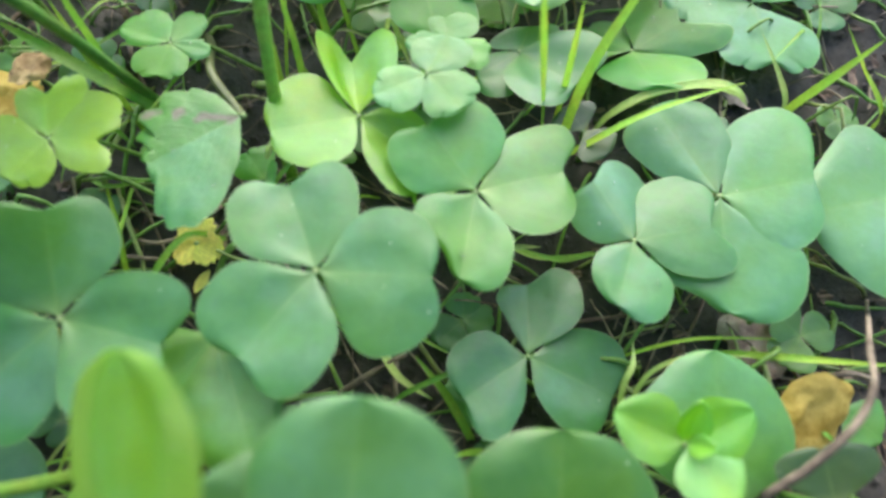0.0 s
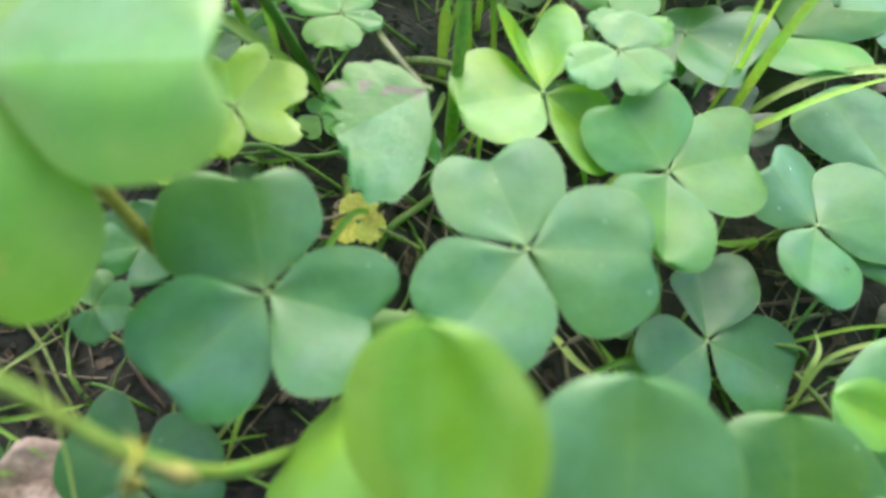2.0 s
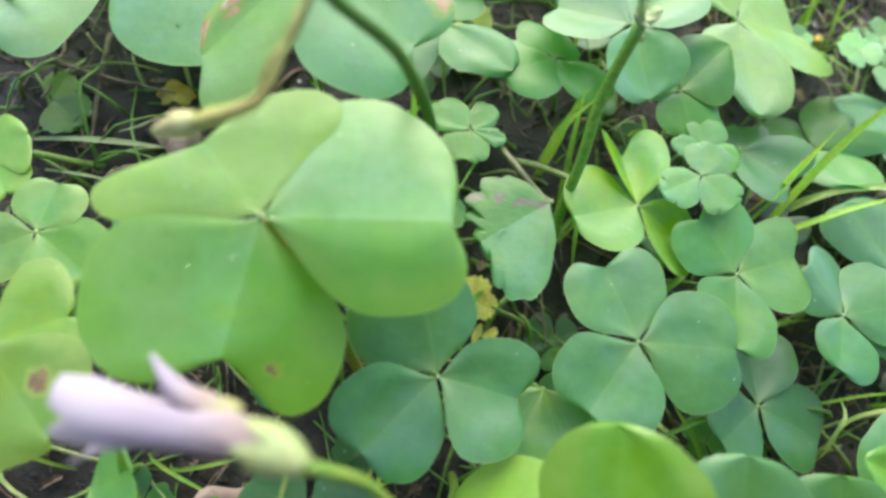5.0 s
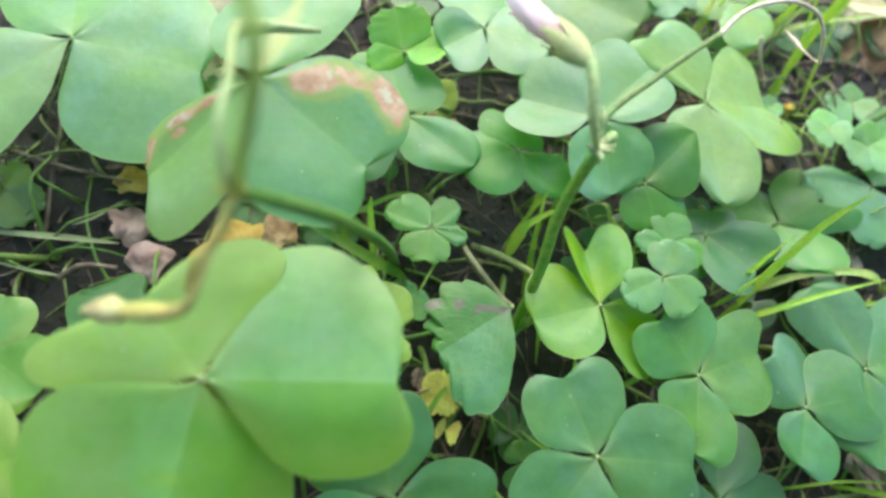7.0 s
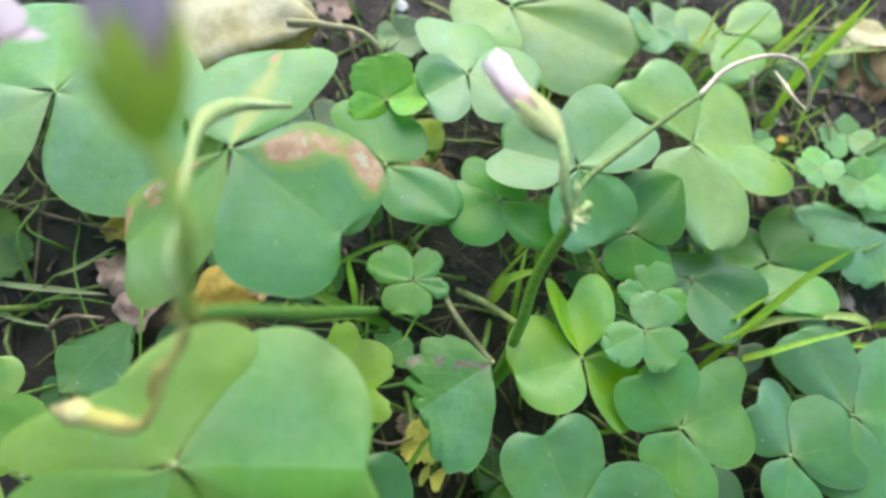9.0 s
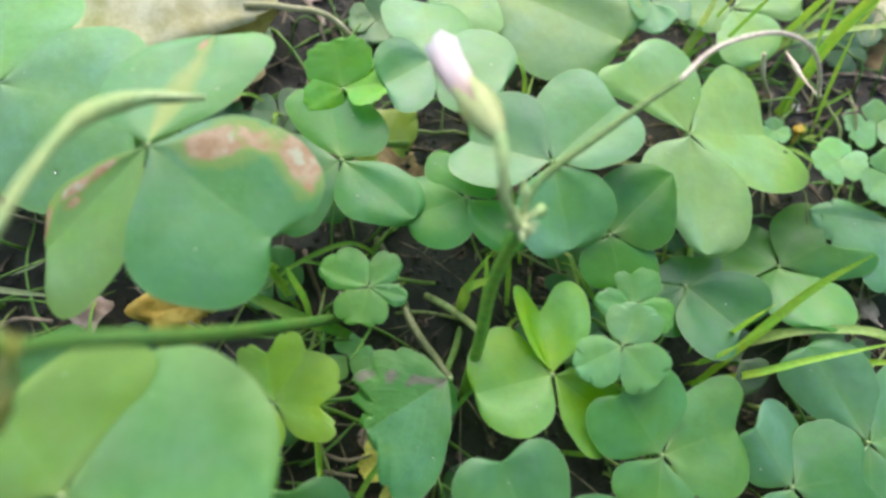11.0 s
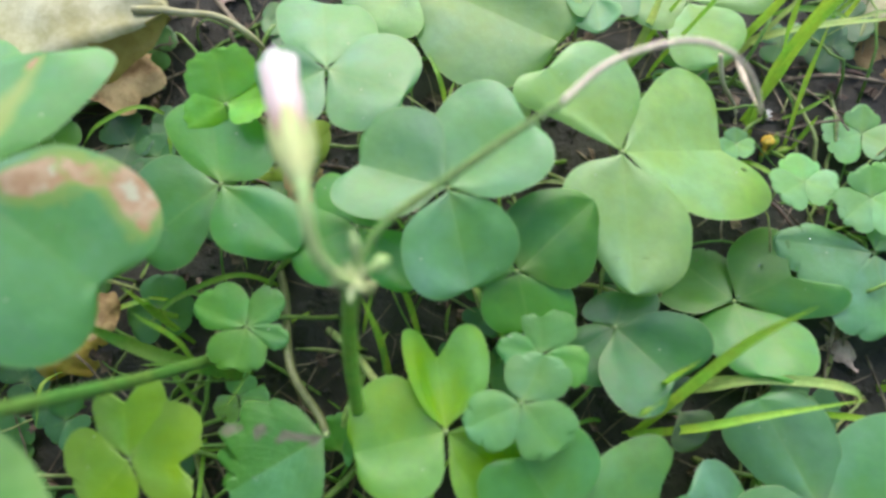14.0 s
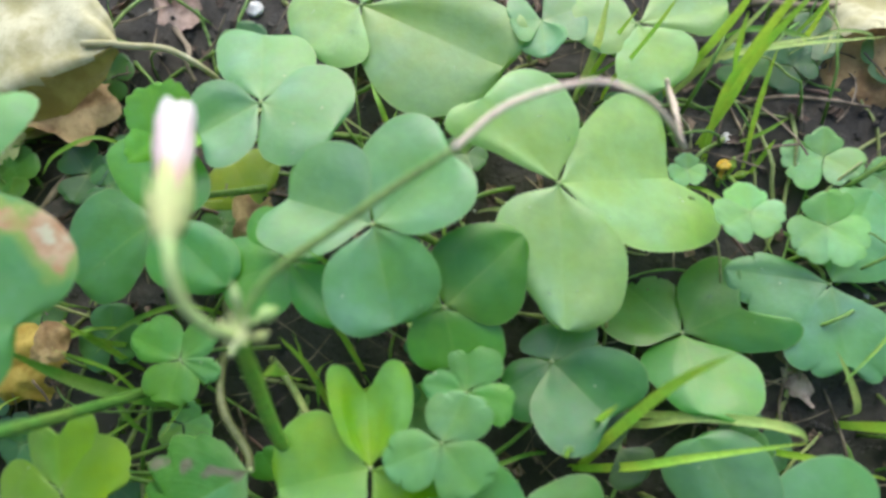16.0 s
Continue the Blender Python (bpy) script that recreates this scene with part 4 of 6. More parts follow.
# ---- flowers ----
def petal_material(name, foot, body, tip):
    m, n, l, bsdf = mat_new(name)
    coord, uv = n.new("ShaderNodeTexCoord"), n.new("ShaderNodeSeparateXYZ")
    l.new(coord.outputs["UV"], uv.inputs[0])
    u, v = uv.outputs["X"], uv.outputs["Y"]
    fine = noise_node(n, l, coord.outputs["Object"], 700, 3)
    col = mix_color(n, l, ramp_value(n, l, u, 0.08, 0.30), (0.42, 0.44, 0.18), foot)
    col = mix_color(n, l, ramp_value(n, l, u, 0.28, 0.60), col, body)
    col = mix_color(n, l, ramp_value(n, l, u, 0.7, 1.0), col, tip)
    lines = ramp_value(n, l, math_node(n, l, "SINE", math_node(n, l, "MULTIPLY", math_node(n, l, "ADD", v, math_node(n, l, "MULTIPLY", fine, 0.04)), 55.0)), 0.3, 1.0)
    col = mix_color(n, l, math_node(n, l, "MULTIPLY", lines, ramp_value(n, l, u, 0.1, 0.8, 0.35, 0.05)), col, (0.52, 0.34, 0.46))
    finish(n, l, bsdf, col, 0.55, math_node(n, l, "ADD", lines, fine), 0.15, 0.0004, 0.35)
    return m


LILAC = petal_material("lilac_petal", (0.42, 0.33, 0.29), (0.47, 0.41, 0.47), (0.50, 0.45, 0.51))
BLUSH = petal_material("white_pink_petal", (0.66, 0.50, 0.42), (0.80, 0.70, 0.70), (0.84, 0.79, 0.79))


def turned(axis_points, count):
    """Points along an axis with a frame (way, side, up) at each."""
    pts = spline(axis_points, count)
    out, side = [], None
    for i, p in enumerate(pts):
        way = (pts[min(i + 1, count)] - pts[max(i - 1, 0)]).normalized()
        side = way.orthogonal().normalized() if side is None else (side - way * side.dot(way)).normalized()
        out.append((p, side, way.cross(side)))
    return out


def furled_petals(parent, origin, axis, r0, r1, flare, mat=None, count=5, seed=0):
    """Five overlapping petals rolled into a tube that opens towards the mouth."""
    S, A = 16, 10
    path = turned([Vector(a) - Vector(origin) for a in axis], S)
    for k in range(count):
        verts, faces, uvs = [], [], []
        for i, (p, sd, up) in enumerate(path):
            s = i / S
            half = math.pi / count * (1.25 + 0.35 * s) * (1.0 if s < 0.82 else math.sqrt(max(0.02, 1 - ((s - 0.82) / 0.19) ** 2)))
            r = r0 + (r1 - r0) * min(1, s * 1.5) ** 0.9 + flare * max(0, s - 0.72) ** 2 * 9 * (1.0 if k % 2 == 0 else 0.35)
            for j in range(A + 1):
                b = (j / A * 2 - 1)
                ang = 2 * math.pi * k / count + half * b + 0.25 * s
                rr = r * (1 + 0.10 * b) + 0.00012 * (k % 2) + 0.0003 * noise.noise(Vector((s * 4 + seed, b * 2, k)))
                verts.append(p + (sd * math.cos(ang) + up * math.sin(ang)) * rr)
                uvs.append((s, 0.5 + b / 2))
        for i in range(S):
            for j in range(A):
                a = i * (A + 1) + j
                faces.append((a, a + 1, a + A + 2, a + A + 1))
        sheet("petal", verts, faces, mat or LILAC, parent, (0.8, 0.7, 0.8), uvs)


def cup_sepals(parent, origin, axis, r0, r1, color, count=5):
    """Sepals that hug the foot of the flower."""
    S, A = 10, 6
    path = turned([Vector(a) - Vector(origin) for a in axis], S)
    for k in range(count):
        verts, faces, uvs = [], [], []
        for i, (p, sd, up) in enumerate(path):
            s = i / S
            half = math.pi / count * 1.15 * (1 - 0.92 * max(0, (s - 0.35) / 0.65) ** 1.6)
            r = r0 + (r1 - r0) * math.sin(min(1.0, s * 1.25) * math.pi / 2) + 0.0002
            for j in range(A + 1):
                b = j / A * 2 - 1
                ang = 2 * math.pi * (k + 0.5) / count + half * b
                rr = r * (1.04 - 0.05 * b * b)
                verts.append(p + (sd * math.cos(ang) + up * math.sin(ang)) * rr)
                uvs.append((s, 0.5 + b / 2))
        for i in range(S):
            for j in range(A):
                a = i * (A + 1) + j
                faces.append((a, a + 1, a + A + 2, a + A + 1))
        sheet("sepal", verts, faces, GRASS, parent, color, uvs)


def pod(parent, origin, points, r, color, name="withered_bud"):
    """A spent flower: thin stalk that swells and ends in a shrivelled tip."""
    steps = 20
    pts = [p - Vector(origin) for p in spline(points, steps)]
    radii = []
    for i in range(steps + 1):
        s = i / steps
        radii.append(r * (0.42 + 0.75 * math.exp(-((s - 0.72) / 0.18) ** 2) - 0.25 * max(0, s - 0.9) * 10 * 0.35))
    v, f, u = tube_data(pts, radii, 8, 0.35, r * 9000)
    return sheet(name, v, f, STALK, parent, color, u)


def node_knob(parent, origin, place, r, color):
    """Swelling with little scales where the flower stalks leave."""
    o = Vector(place) - Vector(origin)
    for k in range(7):
        a = 2.4 * k
        d = Vector((math.cos(a), math.sin(a), 0.5 + 0.3 * math.sin(k * 1.7))).normalized()
        pts = [o - d * r * 0.4, o + d * r * 0.9, o + d * r * 1.8 + Vector((0, 0, r * 0.3))]
        sp = spline(pts, 6)
        v, f, u = tube_data(sp, [r * (0.55 - 0.45 * i / 6) for i in range(7)], 6, 0.3, k)
        sheet("bract", v, f, STALK, parent, color, u)


# open pink flower, lying over the leaves
ORG = (-0.0702, -0.0021, 0.0626)
fl = empty_thing("sorrel_flower", ORG, "closing pale lilac sorrel flower on green stalk", "flower", "sorrel flowers")
tube("flower_stalk", [ORG, (-0.066, -0.004, 0.045), (-0.060, 0.000, 0.020), (-0.058, 0.004, -0.002)], 0.0010, 0.0012, STALK, fl, (0.17, 0.30, 0.05), origin=ORG)
ped = tube("pedicel", [ORG, (-0.0740, 0.0008, 0.0680), (-0.0785, 0.0045, 0.0750), (-0.0848, 0.0063, 0.0831)], 0.0007, 0.0009, STALK, fl, (0.22, 0.36, 0.06), origin=ORG)
cup_sepals(ped, ORG, [(-0.0848, 0.0063, 0.0831), (-0.0882, 0.0078, 0.0822), (-0.0927, 0.0093, 0.0808)], 0.0009, 0.0030, (0.48, 0.56, 0.24))
furled_petals(ped, ORG, [(-0.0871, 0.0072, 0.0825), (-0.0930, 0.0095, 0.0810), (-0.1030, 0.0110, 0.0775), (-0.1161, 0.0122, 0.0740)], 0.0016, 0.0031, 0.0040, seed=1)
tube("petal_tip", [(-0.0951, 0.0111, 0.0785), (-0.1017, 0.0150, 0.0798), (-0.1056, 0.0193, 0.0805)], 0.0029, 0.0003, LILAC, ped, (0.8, 0.7, 0.8), origin=ORG)
node_knob(fl, ORG, ORG, 0.0013, (0.34, 0.36, 0.06))
pod(fl, ORG, [ORG, (-0.0723, -0.0051, 0.0580), (-0.0748, -0.0057, 0.0500)], 0.0011, (0.40, 0.40, 0.10))
pod(fl, ORG, [ORG, (-0.0681, -0.0036, 0.0580), (-0.0671, -0.0048, 0.0500)], 0.0011, (0.45, 0.42, 0.14))

# small bud with its cluster of spent stalks
ORG = (-0.0298, 0.0872, 0.0701)
fl = empty_thing("sorrel_flower_bud", ORG, "rolled white-pink sorrel bud bent over its stalk", "flower", "sorrel flowers")
tube("flower_stalk", [ORG, (-0.0325, 0.0810, 0.0550), (-0.0335, 0.0718, 0.0397), (-0.0345, 0.0640, 0.0200), (-0.035, 0.060, 0.0)], 0.0012, 0.0015, STALK, fl, (0.19, 0.40, 0.05), origin=ORG)
ped = tube("pedicel", [ORG, (-0.0317, 0.0877, 0.0745), (-0.0334, 0.0901, 0.0785), (-0.0340, 0.0938, 0.0815), (-0.0347, 0.0975, 0.0823)], 0.0007, 0.0010, STALK, fl, (0.46, 0.62, 0.24), origin=ORG)
cup_sepals(ped, ORG, [(-0.0347, 0.0971, 0.0823), (-0.0364, 0.1017, 0.0800), (-0.0391, 0.1079, 0.0765)], 0.0008, 0.0028, (0.52, 0.62, 0.28))
furled_petals(ped, ORG, [(-0.0352, 0.0988, 0.0815), (-0.0383, 0.1059, 0.0775), (-0.0413, 0.1132, 0.0735), (-0.0437, 0.1197, 0.0705)], 0.0014, 0.0025, 0.0008, BLUSH, seed=2)
node_knob(fl, ORG, ORG, 0.0018, (0.48, 0.57, 0.28))
pod(fl, ORG, [ORG, (-0.0292, 0.0904, 0.0720), (-0.0297, 0.0939, 0.0740)], 0.0007, (0.42, 0.53, 0.22))
pod(fl, ORG, [ORG, (-0.0272, 0.0895, 0.0700), (-0.0252, 0.0914, 0.0680)], 0.0010, (0.30, 0.48, 0.16))
pod(fl, ORG, [ORG, (-0.0289, 0.0870, 0.0660), (-0.0273, 0.0882, 0.0650)], 0.0008, (0.46, 0.52, 0.20))
tube("pedicel", [ORG, (-0.0267, 0.0951, 0.0700), (-0.0170, 0.1033, 0.0700), (-0.0093, 0.1093, 0.0703), (-0.0015, 0.1150, 0.0705)], 0.0007, 0.0006, STALK, fl, (0.14, 0.26, 0.06), origin=ORG, steps=24)
tube("drooping_pedicel", [(-0.0015, 0.1150, 0.0705), (0.0063, 0.1224, 0.0700), (0.0178, 0.1270, 0.0685), (0.0256, 0.1263, 0.0665), (0.0319, 0.1250, 0.0600), (0.0365, 0.1238, 0.0523)], 0.0005, 0.0004, STALK, fl, (0.74, 0.64, 0.50), "browning drooping stalk", origin=ORG, steps=40)
pod(fl, ORG, [(0.0365, 0.1238, 0.0523), (0.0369, 0.1307, 0.0480), (0.0365, 0.1401, 0.0440)], 0.0005, (0.62, 0.50, 0.40))

# tall cluster of spent flowers over the large leaf
ORG = (-0.0870, 0.0628, 0.1000)
fl = empty_thing("sorrel_flower_cluster", ORG, "spent yellowing sorrel flowers on a thick green stalk", "flower", "sorrel flowers")
tube("flower_stalk", [ORG, (-0.0838, 0.0648, 0.0930), (-0.0757, 0.0670, 0.0802), (-0.0685, 0.0728, 0.0500), (-0.0655, 0.0801, 0.012), (-0.0635, 0.082, 0.004)], 0.0010, 0.0013, STALK, fl, (0.10, 0.23, 0.04), origin=ORG, steps=30)
ped = tube("pedicel", [ORG, (-0.0825, 0.0640, 0.1150), (-0.0808, 0.0667, 0.1225), (-0.0816, 0.0702, 0.1250), (-0.0826, 0.0725, 0.1266)], 0.0007, 0.0009, STALK, fl, (0.40, 0.56, 0.10), origin=ORG)
cup_sepals(ped, ORG, [(-0.0826, 0.0725, 0.1266), (-0.0830, 0.0748, 0.1281), (-0.0832, 0.0778, 0.1302), (-0.0833, 0.0807, 0.1325)], 0.0010, 0.0037, (0.44, 0.64, 0.07))
furled_petals(ped, ORG, [(-0.0830, 0.0748, 0.1281), (-0.0832, 0.0778, 0.1302), (-0.0833, 0.0807, 0.1325), (-0.0833, 0.0860, 0.1360)], 0.0012, 0.0030, 0.0018, seed=3)
pod(fl, ORG, [ORG, (-0.0895, 0.0570, 0.0975), (-0.0935, 0.0505, 0.0920), (-0.1020, 0.0512, 0.0850), (-0.1115, 0.0525, 0.0780)], 0.0011, (0.50, 0.48, 0.14))
pod(fl, ORG, [(-0.0985, 0.0507, 0.0874), (-0.1030, 0.0513, 0.0842), (-0.1118, 0.0525, 0.0778)], 0.0016, (0.52, 0.50, 0.22), "spent_petals")
pod(fl, ORG, [ORG, (-0.0882, 0.0678, 0.1050), (-0.0884, 0.0766, 0.1030), (-0.0926, 0.0942, 0.0885), (-0.0912, 0.1035, 0.0775), (-0.0820, 0.1062, 0.0740)], 0.0013, (0.36, 0.48, 0.20))
pod(fl, ORG, [ORG, (-0.0885, 0.0598, 0.0960), (-0.0925, 0.0571, 0.0910), (-0.0955, 0.0540, 0.0860)], 0.0009, (0.46, 0.44, 0.12))
node_knob(fl, ORG, ORG, 0.0013, (0.40, 0.42, 0.10))

# flower just past the rim of the view
ORG = (-0.1312, 0.0998, 0.0850)
fl = empty_thing("sorrel_flower", ORG, "open lilac-pink sorrel flower on a thin stalk", "flower", "sorrel flowers")
ped = tube("flower_stalk", [ORG, (-0.150, 0.108, 0.060), (-0.178, 0.112, 0.025), (-0.190, 0.112, 0.0)], 0.0007, 0.0010, STALK, fl, (0.2, 0.34, 0.07), origin=ORG)
cup_sepals(ped, ORG, [ORG, (-0.1291, 0.1011, 0.0885), (-0.1273, 0.1024, 0.0910)], 0.0006, 0.0022, (0.24, 0.40, 0.10))
furled_petals(ped, ORG, [(-0.1302, 0.1011, 0.0870), (-0.1273, 0.1024, 0.0910), (-0.1238, 0.1030, 0.0950), (-0.1215, 0.1055, 0.0980)], 0.0014, 0.0040, 0.0060, seed=5)


# tiny yellow bud by the soil
ORG = (0.0568, 0.1331, 0.0120)
fl = empty_thing("seedling_bud", ORG, "tiny orange-yellow bud in green sepals by the soil", "flower bud", "seedling buds")
tube("flower_stalk", [ORG, Vector(ORG) + Vector((0.001, -0.002, -0.005)), Vector(ORG) + Vector((0.002, -0.003, -0.012))], 0.0006, 0.0005, STALK, fl, (0.22, 0.36, 0.06), origin=ORG)
pod(fl, ORG, [ORG, (0.0570, 0.1349, 0.0140), (0.0571, 0.1363, 0.0160)], 0.0014, (0.72, 0.48, 0.06), "petal")
pod(fl, ORG, [ORG, (0.0589, 0.1346, 0.0130), (0.0595, 0.1376, 0.0150)], 0.0008, (0.26, 0.44, 0.05), "sepal")
pod(fl, ORG, [ORG, (0.0605, 0.1340, 0.0120), (0.0639, 0.1350, 0.0120)], 0.0009, (0.26, 0.44, 0.05), "sepal")


# ---- grass ----
def grass_blade(points, width, color, label="thin bright green grass blade rooted in soil", name="grass_shoot", keel=0.25, dig=True):
    """A keeled blade: broad at the foot, drawn out to a tip. Its foot stands in the soil."""
    pts = [Vector(p) for p in points]
    if dig:
        foot = Vector((pts[0].x, pts[0].y, ground_z(pts[0].x, pts[0].y) - 0.001))
        if pts[0].z - foot.z > 0.003:
            back = pts[0] + (pts[0] - pts[1]).normalized() * 0.3 * (pts[0].z - foot.z)
            foot = Vector((back.x, back.y, ground_z(back.x, back.y) - 0.001))
            pts = [foot] + pts
        else:
            pts[0] = foot
    o = pts[0].copy()
    steps = 22
    sp = spline(pts, steps)
    verts, faces, uvs = [], [], []
    for i, p in enumerate(sp):
        s = i / steps
        way = (sp[min(i + 1, steps)] - sp[max(i - 1, 0)]).normalized()
        side = way.cross(Vector((0, 0, 1)))
        side = side.normalized() if side.length > 0.05 else Vector((1, 0, 0))
        nrm = side.cross(way)
        w = width * (0.65 + 0.6 * s) * (1 - max(0, (s - 0.45) / 0.55) ** 1.8) * 0.5 + 0.00006
        twist = 0.5 * noise.noise(Vector((s * 2, width * 900, o.x * 50)))
        side = (side * math.cos(twist) + nrm * math.sin(twist))
        for b, d in ((-1, 0), (-0.5, -0.6), (0, -1), (0.5, -0.6), (1, 0)):
            verts.append(p - o + side * (w * b) + nrm * (w * keel * d))
            uvs.append((s, 0.5 + b / 2))
    for i in range(steps):
        for j in range(4):
            a = i * 5 + j
            faces.append((a, a + 1, a + 6, a + 5))
    ob = sheet(name, verts, faces, GRASS, None, color, uvs)
    ob.location = o
    return tagged(ob, label, "grass shoot", "grass shoots")


G1, G2, G3, G4 = (0.33, 0.58, 0.055), (0.22, 0.42, 0.05), (0.42, 0.58, 0.16), (0.13, 0.31, 0.035)
grass_blade([(0.0262, 0.0672, 0.0101), (0.0297, 0.0758, 0.0300), (0.0367, 0.0845, 0.0420), (0.0435, 0.0898, 0.0520)], 0.0022, G1)
grass_blade([(0.0248, 0.0660, 0.0110), (0.0343, 0.0681, 0.0200), (0.0452, 0.0713, 0.0260), (0.0637, 0.0755, 0.0300)], 0.0018, G1)
grass_blade([(0.0401, 0.0783, 0.0140), (0.0486, 0.0788, 0.0220), (0.0588, 0.0784, 0.0260), (0.0649, 0.0772, 0.0250), (0.0678, 0.0750, 0.0220)], 0.0020, G3, "pale grass blade hooked at its tip")
grass_blade([(0.0656, 0.0722, 0.0120), (0.0717, 0.0716, 0.0180), (0.0830, 0.0690, 0.0200)], 0.0014, G1)
grass_blade([(0.0532, 0.1365, 0.0130), (0.0527, 0.1460, 0.0260), (0.0547, 0.1510, 0.0380), (0.0568, 0.1540, 0.0500), (0.0579, 0.1563, 0.0560)], 0.0018, G1)
grass_blade([(0.0519, 0.1387, 0.0130), (0.0551, 0.1492, 0.0250), (0.0536, 0.1535, 0.0340), (0.0537, 0.1586, 0.0400)], 0.0016, G1)
grass_blade([(0.0431, 0.1531, 0.0130), (0.0490, 0.1579, 0.0220), (0.0534, 0.1614, 0.0340), (0.0550, 0.1633, 0.0440)], 0.0019, G1)
grass_blade([(0.0456, 0.1564, 0.0140), (0.0528, 0.1586, 0.0220), (0.0640, 0.1571, 0.0300), (0.0817, 0.1556, 0.0360)], 0.0016, G3)
grass_blade([(0.0232, 0.1531, 0.0140), (0.0257, 0.1579, 0.0240), (0.0262, 0.1599, 0.0320), (0.0263, 0.1625, 0.0400)], 0.0019, G3)
grass_blade([(0.0246, 0.1546, 0.0140), (0.0295, 0.1608, 0.0240), (0.0341, 0.1648, 0.0320)], 0.0012, G1)
grass_blade([(0.0748, 0.1649, 0.0130), (0.0754, 0.1666, 0.0200), (0.0753, 0.1684, 0.0300)], 0.0014, G1)
grass_blade([(0.0708, 0.1634, 0.0130), (0.0739, 0.1679, 0.0180), (0.0756, 0.1691, 0.0250), (0.0768, 0.1726, 0.0300)], 0.0011, G2)
grass_blade([(0.0515, 0.1404, 0.0130), (0.0550, 0.1465, 0.0240), (0.0567, 0.1515, 0.0360), (0.0630, 0.1576, 0.0520)], 0.0020, G1)
grass_blade([(0.0626, 0.1355, 0.0130), (0.0608, 0.1437, 0.0240), (0.0606, 0.1527, 0.0360)], 0.0012, G1)
grass_blade([(0.0477, 0.1556, 0.0140), (0.0555, 0.1610, 0.0240), (0.0645, 0.1685, 0.0380)], 0.0013, G3)
grass_blade([(0.0538, 0.1607, 0.0160), (0.0643, 0.1610, 0.0240), (0.0769, 0.1601, 0.0300)], 0.0010, G3)
grass_blade([(0.0634, 0.1337, 0.0130), (0.0665, 0.1400, 0.0200)], 0.0010, G1)
grass_blade([(0.0303, 0.1534, 0.0200), (0.0368, 0.1583, 0.0340), (0.0397, 0.1604, 0.0440)], 0.0010, G1)
grass_blade([(0.0601, 0.1420, 0.0140), (0.0642, 0.1421, 0.0180), (0.0686, 0.1442, 0.0220)], 0.0009, G2)
grass_blade([(0.0219, 0.0707, 0.0220), (0.0194, 0.0717, 0.0400), (0.0176, 0.0733, 0.0520), (0.0163, 0.0745, 0.0620)], 0.0020, G1)
grass_blade([(0.0263, 0.0764, 0.0240), (0.0265, 0.0789, 0.0360), (0.0262, 0.0807, 0.0480)], 0.0014, G1)
grass_blade([(-0.0366, 0.0816, 0.0260), (-0.0359, 0.0831, 0.0360), (-0.0341, 0.0826, 0.0460), (-0.0310, 0.0811, 0.0580)], 0.0030, G2, "broad green grass blade standing among stems")
grass_blade([(-0.0362, 0.0853, 0.0200), (-0.0337, 0.0880, 0.0320), (-0.0311, 0.0900, 0.0440)], 0.0009, G2)
grass_blade([(-0.0282, 0.0965, 0.0200), (-0.0280, 0.0977, 0.0280), (-0.0284, 0.0995, 0.0360)], 0.0016, G2)
grass_blade([(-0.0647, 0.0748, 0.0220), (-0.0721, 0.0764, 0.0300), (-0.0809, 0.0796, 0.0360), (-0.0907, 0.0839, 0.0400)], 0.0030, G4, "broad dark green grass blade lying low")
grass_blade([(-0.0697, 0.0728, 0.0120), (-0.0713, 0.0762, 0.0220), (-0.0718, 0.0806, 0.0320), (-0.0723, 0.0831, 0.0440), (-0.0721, 0.0841, 0.0500)], 0.0016, G2)
grass_blade([(-0.0779, 0.0865, 0.0140), (-0.0801, 0.0869, 0.0260), (-0.0815, 0.0900, 0.0380)], 0.0013, G2)
grass_blade([(0.0602, 0.0224, 0.0080), (0.0688, 0.0206, 0.0140), (0.0775, 0.0190, 0.0180), (0.0880, 0.0178, 0.0200)], 0.0015, G1)
grass_blade([(0.0414, 0.0228, 0.0060), (0.0529, 0.0247, 0.0120), (0.0689, 0.0243, 0.0140)], 0.0008, G1)
grass_blade([(0.0390, 0.0114, 0.0060), (0.0426, 0.0177, 0.0120), (0.0507, 0.0205, 0.0160), (0.0609, 0.0199, 0.0180)], 0.0010, G3)
grass_blade([(0.0817, 0.0787, 0.0160), (0.0850, 0.0793, 0.0260), (0.0907, 0.0817, 0.0360)], 0.0022, G1)
grass_blade([(0.0820, 0.0816, 0.0140), (0.0793, 0.0868, 0.0180), (0.0737, 0.0932, 0.0240)], 0.0016, G3)
grass_blade([(0.1043, 0.0785, 0.0140), (0.0931, 0.0823, 0.0260), (0.0804, 0.0825, 0.0400)], 0.0032, G1, "short broad lime-green grass blade")
grass_blade([(0.0384, 0.0764, 0.0160), (0.0465, 0.0785, 0.0220), (0.0568, 0.0786, 0.0250), (0.0645, 0.0771, 0.0240), (0.0680, 0.0762, 0.0210)], 0.0019, G3, "pale grass blade hooked at its tip")
grass_blade([(-0.1011, -0.0127, 0.0120), (-0.0960, -0.0021, 0.0300), (-0.0918, 0.0070, 0.0460), (-0.0909, 0.0105, 0.0520)], 0.0009, G3)
grass_blade([(-0.1348, -0.0091, 0.0200), (-0.1206, -0.0061, 0.0260), (-0.1031, -0.0048, 0.0300)], 0.0016, G1)
grass_blade([(-0.1175, -0.0158, 0.0140), (-0.1220, -0.0043, 0.0260), (-0.1228, 0.0032, 0.0360), (-0.1234, 0.0094, 0.0420)], 0.0028, G4)
